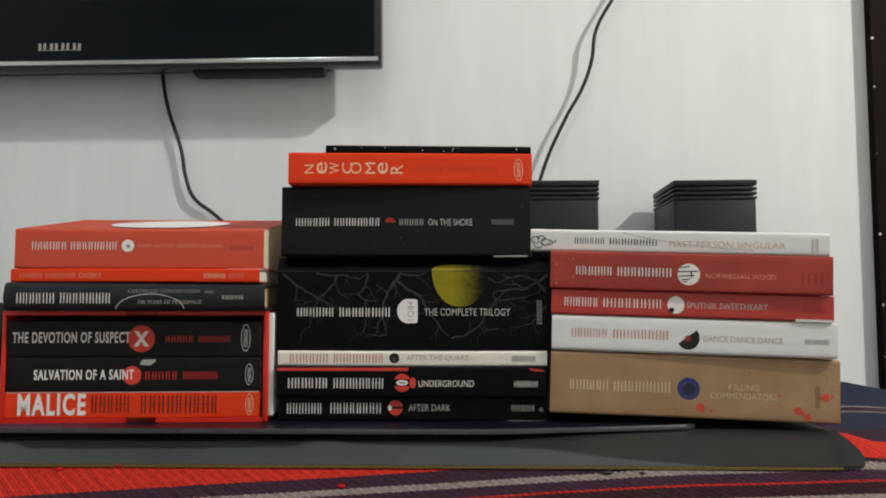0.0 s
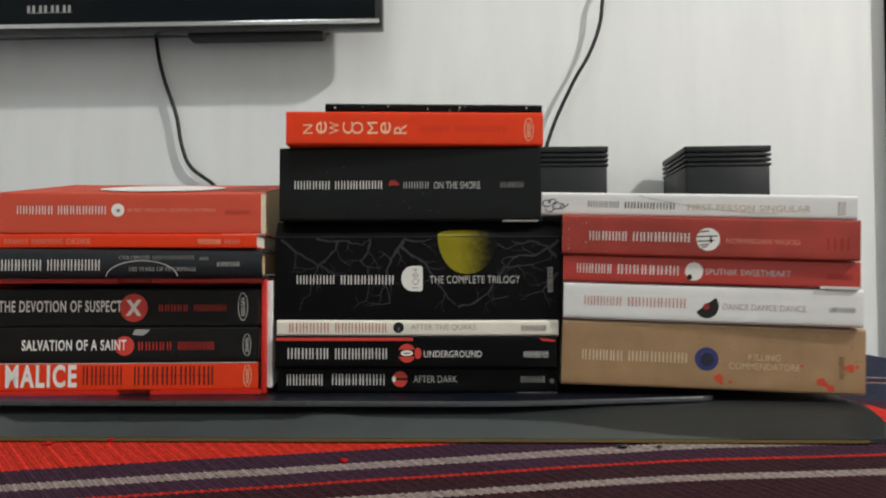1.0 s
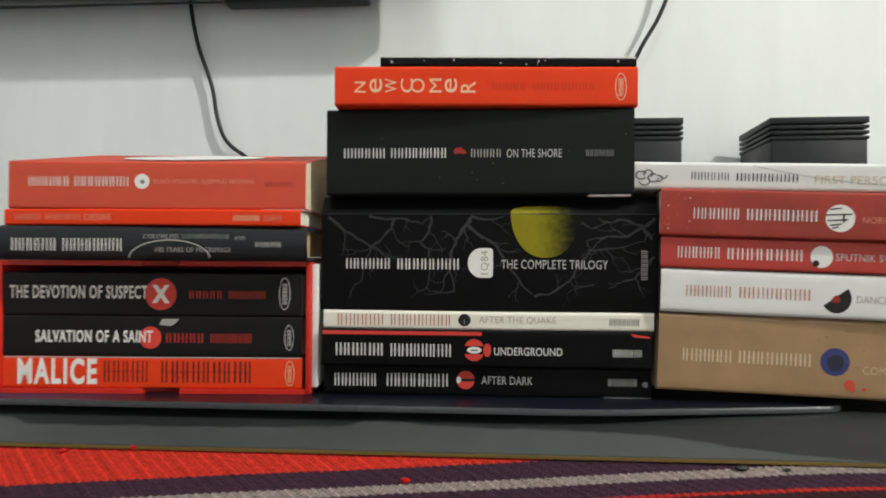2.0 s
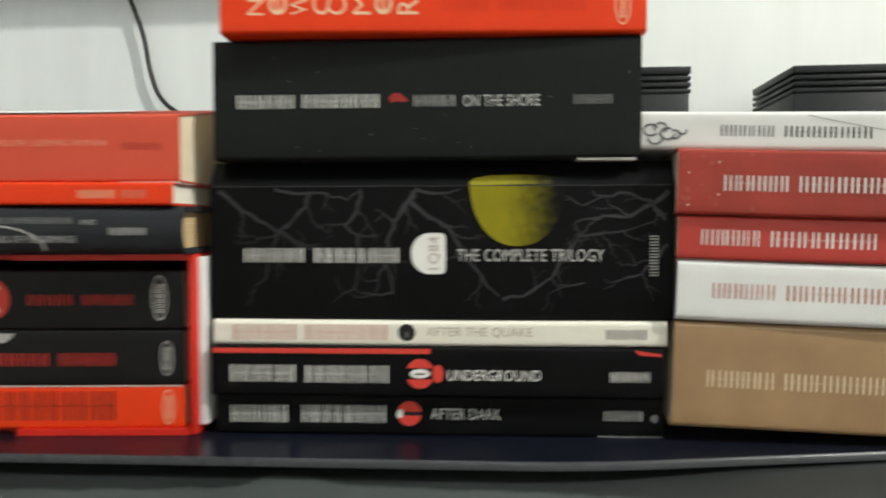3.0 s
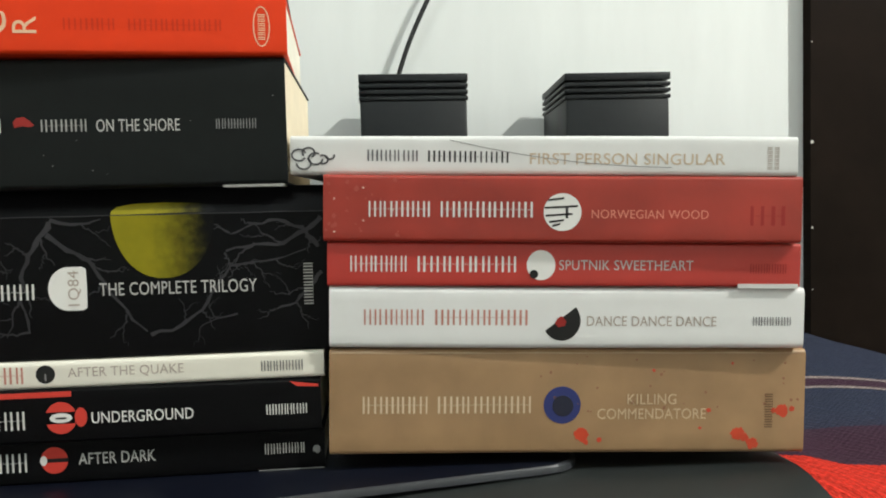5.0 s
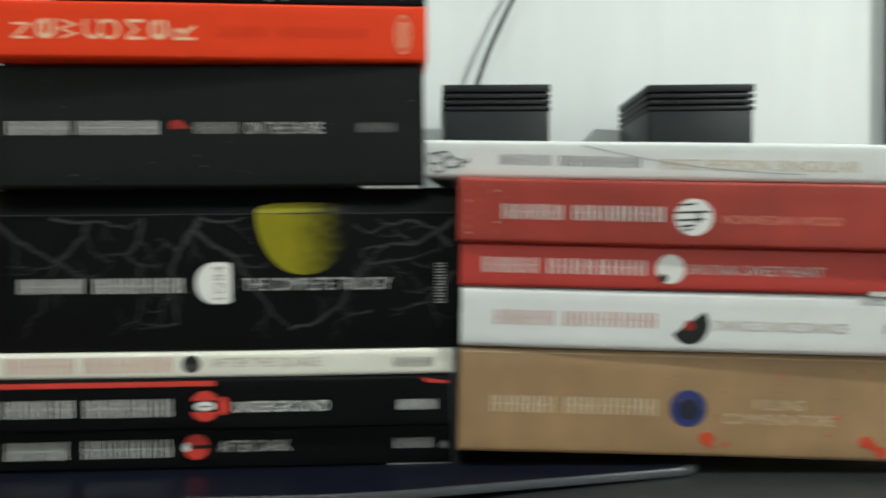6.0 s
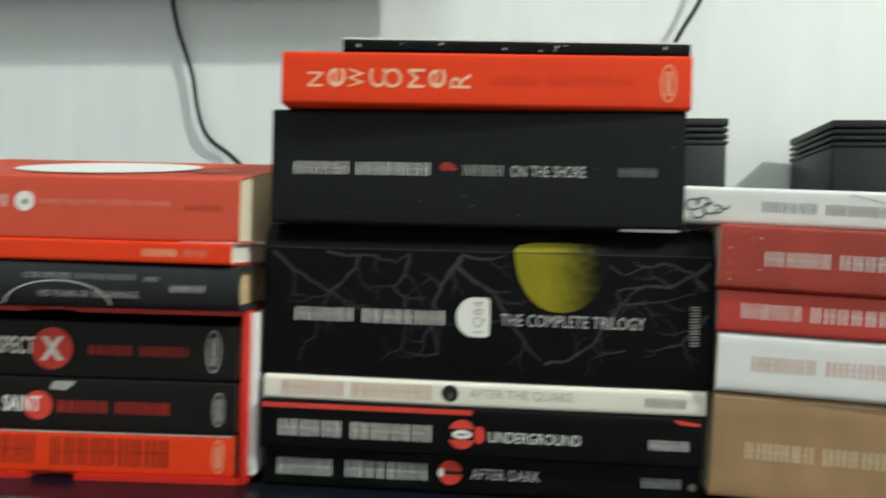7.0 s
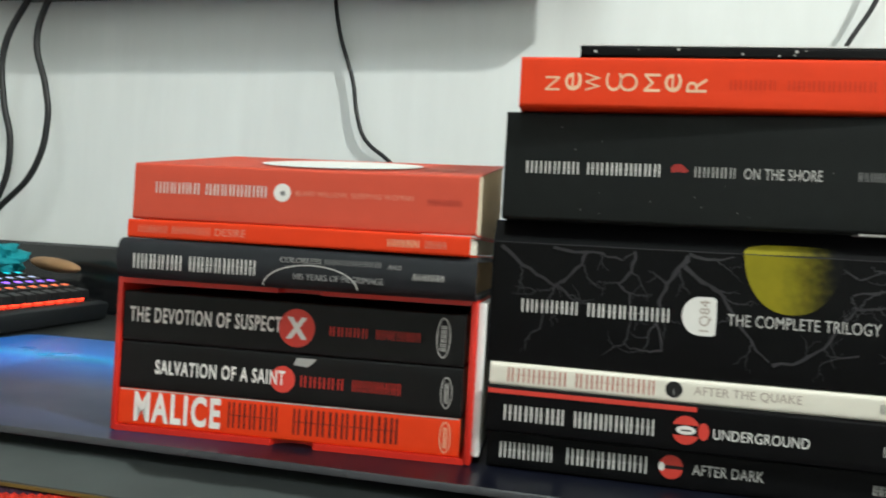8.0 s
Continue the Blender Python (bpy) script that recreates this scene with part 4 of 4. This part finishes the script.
def cloth():
    bm = bmesh.new()
    xs = [-1.5 + 2.6 * k / 130 for k in range(131)]
    ys = [-0.42 + 0.012 * k for k in range(45)] + [0.12 + 0.0405 * k for k in range(1, 11)]
    grid = [[bm.verts.new((x, y, drop(x, y) + 0.0007 * noise.noise((x * 14, y * 20, 1)) + (0.012 * max(0, noise.noise((x * 6, y * 7, 3))) * min(1, max(0, x - 0.36) * 8)))) for x in xs] for y in ys]
    for a, b2 in zip(grid, grid[1:]):
        for k in range(len(xs) - 1):
            bm.faces.new((a[k], a[k + 1], b2[k + 1], b2[k]))
    r = bmesh.ops.extrude_face_region(bm, geom=bm.faces[:])
    bmesh.ops.translate(bm, verts=[v for v in r["geom"] if isinstance(v, bmesh.types.BMVert)], vec=(0, 0, -0.003))
    return tagged(finish("tablecloth", bm, CLOTH, None, "", 60), "handwoven striped cloth in red, plum, white and navy", "tablecloth")


cloth()
tagged(finish("table", box(-1.5, -0.10, -0.10, 0.42, 0.525, -0.012, 0.01), DARK_WOOD), "dark wooden table top under the striped cloth", "table")
for x in (-1.42, 0.34):
    for y in (-0.05, 0.46):
        finish("leg", box(x - 0.03, y - 0.03, -0.74, x + 0.03, y + 0.03, -0.10, 0.004), DARK_WOOD, bpy.data.objects["table"])


def sheet(outline, height, thick, mat, name, parent=None, step=0.012):
    """A flexible flat sheet with a rounded outline (x, y), laid on height(x, y)."""
    bm = bmesh.new()
    vs = [bm.verts.new((x, y, 0)) for x, y in outline]
    bm.faces.new(vs)
    y = min(p[1] for p in outline)
    top = max(p[1] for p in outline)
    while y < min(top, 0.08):
        y += step
        bmesh.ops.bisect_plane(bm, geom=bm.verts[:] + bm.edges[:] + bm.faces[:], plane_co=(0, y, 0), plane_no=(0, 1, 0))
    x = min(p[0] for p in outline)
    while x < max(p[0] for p in outline):
        x += 0.05
        bmesh.ops.bisect_plane(bm, geom=bm.verts[:] + bm.edges[:] + bm.faces[:], plane_co=(x, 0, 0), plane_no=(1, 0, 0))
    for v in bm.verts:
        v.co.z = height(v.co.x, v.co.y) + thick
    r = bmesh.ops.extrude_face_region(bm, geom=bm.faces[:])
    for v in r["geom"]:
        if isinstance(v, bmesh.types.BMVert):
            v.co.z -= thick
    return finish(name, bm, mat, parent, "", 40)


def rounded(corners):
    """Outline through corner points (x, y, radius)."""
    out = []
    n = len(corners)
    for k in range(n):
        p, c, q = (Vector(corners[i % n][:2]) for i in (k - 1, k, k + 1))
        r = corners[k][2]
        a, b2 = (p - c).normalized(), (q - c).normalized()
        for f in range(9):
            s = f / 8
            w = (c + a * r) * (1 - s) ** 2 + c * 2 * s * (1 - s) + (c + b2 * r) * s * s
            out.append((w.x, w.y))
    return out


ground = lambda x, y: drop(x, y) + 0.0008
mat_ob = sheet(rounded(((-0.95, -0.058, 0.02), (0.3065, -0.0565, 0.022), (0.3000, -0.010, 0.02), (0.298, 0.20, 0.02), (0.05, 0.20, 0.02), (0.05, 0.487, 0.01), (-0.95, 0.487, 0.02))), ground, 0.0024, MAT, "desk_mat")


def edge_binding():
    """A thin ochre bound edge along the mat's front."""
    bm = bmesh.new()
    rings = []
    for k in range(60):
        x = -0.92 + 1.203 * k / 59
        y = -0.058 + 0.0015 * (x + 0.95) / 1.2565
        z = ground(x, y)
        rings.append([bm.verts.new(p) for p in ((x, y - 0.0011, z + 0.0002), (x, y - 0.0009, z + 0.0015), (x, y - 0.0001, z + 0.0017), (x, y - 0.0001, z + 0.0002))])
    for p, q in zip(rings, rings[1:]):
        for i in range(4):
            bm.faces.new((p[i], p[(i + 1) % 4], q[(i + 1) % 4], q[i]))
    part("edge_binding", bm, EDGE_YELLOW, mat_ob, "thin ochre bound edge", 60)


edge_binding()
tagged(mat_ob, "large matte-black rubber desk mat on the striped cloth", "desk mat")

pad = thing("desk_pad", pose(0, 0, MAT_TOP), "glossy navy pad with a bright-blue band and grey rim", "pad")
PAD_OUT = rounded(((-0.597, -0.034, 0.02), (0.06, -0.033, 0.03), (0.206, -0.008, 0.016), (0.206, 0.26, 0.02), (-0.597, 0.26, 0.02)))
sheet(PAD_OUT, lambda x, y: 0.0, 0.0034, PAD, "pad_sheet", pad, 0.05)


def pad_rim():
    bm = bmesh.new()
    n = len(PAD_OUT)
    cx, cy = -0.27, 0.11
    rings = []
    for x, y in PAD_OUT:
        d = Vector((x - cx, y - cy)).normalized()
        o = Vector((x, y)) + d * 0.0022
        rings.append([bm.verts.new((px, py, pz)) for px, py, pz in ((x, y, 0.0002), (o.x, o.y, 0.0004), (o.x, o.y, 0.0030), (x, y, 0.0037))])
    for k in range(n):
        a, b2 = rings[k], rings[(k + 1) % n]
        for i in range(4):
            bm.faces.new((a[i], a[(i + 1) % 4], b2[(i + 1) % 4], b2[i]))
    part("rim", bm, RIM, pad, "shiny grey rim", 60)


pad_rim()

# ---- room shell ----


def slab(name, *args, mat=WALL):
    return tagged(finish(name, box(*args), mat), "", "", "", "structure")


tagged(slab("wall_north", -1.8, 0.535, -0.75, 2.9, 0.65, 2.3), "cool white painted wall, faintly uneven", "wall")
tagged(slab("wall_south", -1.8, -2.6, -0.75, 2.9, -2.5, 2.3), "white painted wall", "wall")
tagged(slab("wall_west", -1.9, -2.6, -0.75, -1.8, 0.65, 2.3), "white painted wall", "wall")
tagged(slab("wall_east", 2.9, -2.6, -0.75, 3.0, 0.65, 2.3), "white painted wall", "wall")
tagged(slab("floor", -1.8, -2.5, -0.85, 2.9, 0.535, -0.75, mat=FLOOR), "tiled floor", "floor")
tagged(slab("ceiling", -1.8, -2.5, 2.3, 2.9, 0.535, 2.4, mat=CEILING), "white ceiling", "ceiling")
jamb = slab("door_frame", 0.637, 0.519, -0.75, 1.60, 0.536, 2.1, mat=DARK_WOOD)
tagged(jamb, "dark brown wooden door frame with white paint flecks", "door frame")
for k in range(7):
    z = 0.03 + 0.093 * k + 0.02 * math.sin(k * 5)
    finish("paint_fleck", prism(blob(0.6385, z, 0.0007 + 0.0006 * (k % 3), k, 10), 0.5183, 0.5192), PAINT_FLECK, jamb, "", 0)

# ---- television ----
TV = thing("television", pose(-0.0745, 0.462, 0.4412, 0, -0.4, 0), "wall-hung black flat television with a chrome lower trim", "television")


def television():
    part("housing", box(-1.0, 0.004, 0.0, 0.0, 0.029, 0.58, 0.003), BEZEL, TV)
    part("screen", box(-0.99, 0.0015, 0.012, -0.010, 0.005, 0.57), SCREEN, TV)
    part("chrome_trim", box(-1.0, -0.001, 0.0045, -0.004, 0.006, 0.0105, 0.0012), CHROME, TV, "chrome trim strip")
    part("rear_housing", box(-0.80, 0.022, 0.006, -0.075, 0.060, 0.45, 0.008), PLASTIC, TV)
    part("socket_module", box(-0.275, 0.022, -0.0055, -0.084, 0.050, 0.012, 0.005), PLASTIC, TV)
    part("wall_mount", box(-0.60, 0.058, 0.10, -0.38, 0.075, 0.40, 0.004), PLASTIC, TV)
    bm = box(-0.4870, 0.0006, 0.0258, -0.4250, 0.0016, 0.0264)
    for k in range(4):
        x = -0.4870 + 0.0165 * k
        box(x, 0.0004, 0.0260, x + 0.0032, 0.0016, 0.0360, 0.0, bm)
        box(x + 0.0070, 0.0004, 0.0260, x + 0.0102, 0.0016, 0.0360, 0.0, bm)
    part("maker_mark", bm, P_MID, TV, "small grey maker's mark", 0)


television()

# ---- loudspeakers ----


def speaker(m):
    ob = thing("loudspeaker", m, "black plastic desktop loudspeaker with ribbed collar", "loudspeaker", "desk loudspeakers")
    w, d, h = 0.104, 0.126, 0.2480
    part("body", box(-w / 2 + 0.001, 0.001, 0.004, w / 2 - 0.001, d - 0.001, h - 0.0235, 0.003), PLASTIC, ob)
    part("neck", box(-w / 2 + 0.006, 0.006, h - 0.025, w / 2 - 0.006, d - 0.006, h - 0.004), PLASTIC, ob)
    for k in range(4):
        z = h - 0.0250 + 0.0060 * k
        part("rib", box(-w / 2, 0, z, w / 2, d, z + (0.0038 if k < 3 else 0.0070), 0.0008), PLASTIC, ob)
    for x in (-0.04, 0.04):
        part("foot", box(x - 0.008, 0.02, 0, x + 0.008, 0.085, 0.004), CABLE, ob)
    return ob


spk = speaker(pose(0.1620, 0.392, 0.0160, 0, 0, -1.0))
copy_thing(spk, pose(0.3605, 0.390, 0.0155, 0, 0, -3.0))

# ---- cables ----


def cable(label, pts, r=0.0027):
    cu = bpy.data.curves.new("cable", "CURVE")
    cu.dimensions, cu.bevel_depth, cu.bevel_resolution, cu.resolution_u = "3D", r, 3, 6
    sp = cu.splines.new("BEZIER")
    sp.bezier_points.add(len(pts) - 1)
    for q, p in zip(sp.bezier_points, pts):
        q.co, q.handle_left_type, q.handle_right_type = p, "AUTO", "AUTO"
    tmp = bpy.data.objects.new("cable", cu)
    me = bpy.data.meshes.new_from_object(tmp)
    bpy.data.objects.remove(tmp)
    me.materials.append(CABLE)
    me.polygons.foreach_set("use_smooth", [True] * len(me.polygons))
    return tagged(new("cable", me), label, "cable")


cable("black cable hanging from the television, curling aside", ((-0.408, 0.510, 0.50), (-0.411, 0.526, 0.459), (-0.400, 0.526, 0.397), (-0.379, 0.526, 0.336), (-0.370, 0.526, 0.290), (-0.358, 0.526, 0.262), (-0.327, 0.526, 0.237), (-0.275, 0.50, 0.19), (-0.24, 0.48, 0.10), (-0.23, 0.45, 0.022)))
cable("black cable running down the wall behind a loudspeaker", ((0.3397, 0.524, 0.7494), (0.2972, 0.524, 0.6243), (0.2648, 0.518, 0.5605), (0.2364, 0.518, 0.5067), (0.2293, 0.518, 0.4609), (0.2151, 0.518, 0.4202), (0.191, 0.518, 0.377), (0.1543, 0.518, 0.2914), (0.135, 0.505, 0.20), (0.13, 0.50, 0.022)))
cable("black cable looping beside the television", ((-0.76, 0.52, 0.60), (-0.785, 0.50, 0.50), (-0.808, 0.490, 0.439), (-0.824, 0.49, 0.382), (-0.806, 0.49, 0.320), (-0.799, 0.49, 0.275), (-0.817, 0.49, 0.205), (-0.862, 0.49, 0.158), (-0.95, 0.48, 0.08), (-1.0, 0.45, 0.022)), 0.0042)
cable("black cable slanting away beside the television", ((-0.79, 0.52, 0.58), (-0.812, 0.50, 0.49), (-0.842, 0.490, 0.436), (-0.876, 0.49, 0.370), (-0.872, 0.49, 0.30), (-0.857, 0.49, 0.239), (-0.870, 0.49, 0.17), (-0.97, 0.48, 0.05), (-1.05, 0.45, 0.022)), 0.0042)

# ---- keyboard and what lies by it ----
KB = thing("keyboard", pose(-0.600, 0.088, 0.0184, 0, 0, 98) @ pose(0, 0, 0, 10, 0, 0), "black mechanical keyboard with coloured lights between its keys", "keyboard")
part("case", box(-0.008, 0.0, 0.001, 0.352, 0.150, 0.022, 0.004), PLASTIC, KB)
part("deck", box(-0.004, 0.012, 0.0215, 0.346, 0.142, 0.0225), BEZEL, KB)
GLOWS = (glow("red_light", (1.0, 0.05, 0.02), 3.0), glow("orange_light", (1.0, 0.16, 0.05), 1.0), glow("violet_light", (0.32, 0.12, 1.0), 1.6), glow("pale_light", (0.55, 0.62, 0.9), 0.4), glow("cyan_light", (0.05, 0.7, 0.8), 0.8), glow("green_light", (0.1, 0.7, 0.2), 0.6))
key_mesh = None
light_mesh = None
for row in range(6):
    for col in range(20):
        x, y = -0.004 + 0.0198 * col + 0.003 * (row % 3), 0.016 + 0.0205 * row
        if x > 0.328:
            continue
        if key_mesh is None:
            bm = bmesh.new()
            lo = [bm.verts.new((px, py, 0.0255)) for px, py in ((0, 0), (0.0172, 0), (0.0172, 0.0172), (0, 0.0172))]
            hi = [bm.verts.new((px, py, 0.0345)) for px, py in ((0.002, 0.0015), (0.0152, 0.0015), (0.0152, 0.0145), (0.002, 0.0145))]
            bm.faces.new(hi)
            bm.faces.new(list(reversed(lo)))
            for k in range(4):
                bm.faces.new((lo[k], lo[(k + 1) % 4], hi[(k + 1) % 4], hi[k]))
            k0 = finish("keycap", bm, KEYCAP, KB, "", 0)
            key_mesh = k0.data
        else:
            k0 = new("keycap", key_mesh)
            k0.parent = KB
        k0.location = (x, y, 0)
        if light_mesh is None:
            light_mesh = {}
        if row not in light_mesh:
            l0 = finish("key_light", box(0.003, 0.004, 0.0226, 0.0145, 0.0135, 0.0254), GLOWS[row], KB, "", 0)
            light_mesh[row] = l0.data
        else:
            l0 = new("key_light", light_mesh[row])
            l0.parent = KB
        l0.location = (x, y, 0)
        if row:
            if row + 10 not in light_mesh:
                g0 = finish("key_legend", box(0.0045, 0.0070, 0.0340, 0.0125, 0.0125, 0.0348), GLOWS[row], k0, "", 0)
                light_mesh[row + 10] = g0.data
            else:
                g0 = new("key_legend", light_mesh[row + 10])
                g0.parent = k0

for x in (0.02, 0.32):
    part("rear_foot", box(x, 0.118, -0.021, x + 0.02, 0.140, 0.002), PLASTIC, KB)

rest = thing("laptop", pose(-0.80, 0.512, 0.0150, 0, 0, 2), "black closed laptop standing on edge against the wall", "laptop")
part("body", box(-0.30, -0.010, 0.0, 0.30, 0.010, 0.092, 0.004), PLASTIC, rest)
part("lid", box(-0.298, -0.0155, 0.002, 0.298, -0.0105, 0.090, 0.002), BEZEL, rest)


def crumpled():
    bm = bmesh.new()
    bmesh.ops.create_icosphere(bm, subdivisions=4, radius=1)
    for v in bm.verts:
        k = 1 + 0.45 * noise.noise(v.co * 1.8) + 0.2 * noise.noise(v.co * 5)
        v.co = Vector((v.co.x * 0.036 * k, v.co.y * 0.045 * k, v.co.z * 0.020 * k))
    ob = finish("cleaning_cloth", bm, TEAL)
    ob.matrix_basis = pose(-0.772, 0.385, 0.085, 0, 0, 20)
    return tagged(ob, "crumpled teal cleaning cloth lying on the keyboard", "cloth")


crumpled()


def handle():
    bm = bmesh.new()
    bmesh.ops.create_uvsphere(bm, u_segments=24, v_segments=14, radius=1)
    for v in bm.verts:
        v.co = Vector((v.co.x * 0.046, v.co.y * (0.011 + 0.004 * v.co.x), v.co.z * 0.009))
    ob = finish("brush", bm, TAN)
    ob.matrix_basis = pose(-0.742, 0.452, 0.0805, 0, 4, -12)
    return tagged(ob, "tan wooden brush handle lying by the keyboard", "brush")


handle()

# lint and crumbs on the cloth
LINT = material("red_lint", (0.40, 0.012, 0.012), 0.9, 0.1)
for k, (x, y, rr) in enumerate(((-0.229, -0.061, 0.0024), (-0.191, -0.056, 0.0026), (-0.183, -0.057, 0.0012), (-0.039, -0.085, 0.0024))):
    bm = bmesh.new()
    bmesh.ops.create_icosphere(bm, subdivisions=2, radius=rr)
    for v in bm.verts:
        v.co *= 1 + 0.5 * noise.noise(v.co * 900 + Vector((k, 0, 0)))
        v.co.z *= 0.6
    ob = finish("lint", bm, LINT)
    ob.location = (x, y, drop(x, y) + 0.0012)
    tagged(ob, "small tuft of dark red lint on the cloth", "lint", "lint tufts")
for k, (x, y, rr) in enumerate(((0.130, -0.062, 0.0022), (0.152, -0.0625, 0.0012))):
    bm = bmesh.new()
    bmesh.ops.create_icosphere(bm, subdivisions=2, radius=rr)
    for v in bm.verts:
        v.co = Vector((v.co.x * 1.6, v.co.y, v.co.z * 0.6)) * (1 + 0.4 * noise.noise(v.co * 700))
    ob = finish("crumb", bm, CABLE)
    ob.location = (x, y, drop(x, y) + 0.0014)
    tagged(ob, "tiny black crumb on the cloth", "crumb", "crumbs")
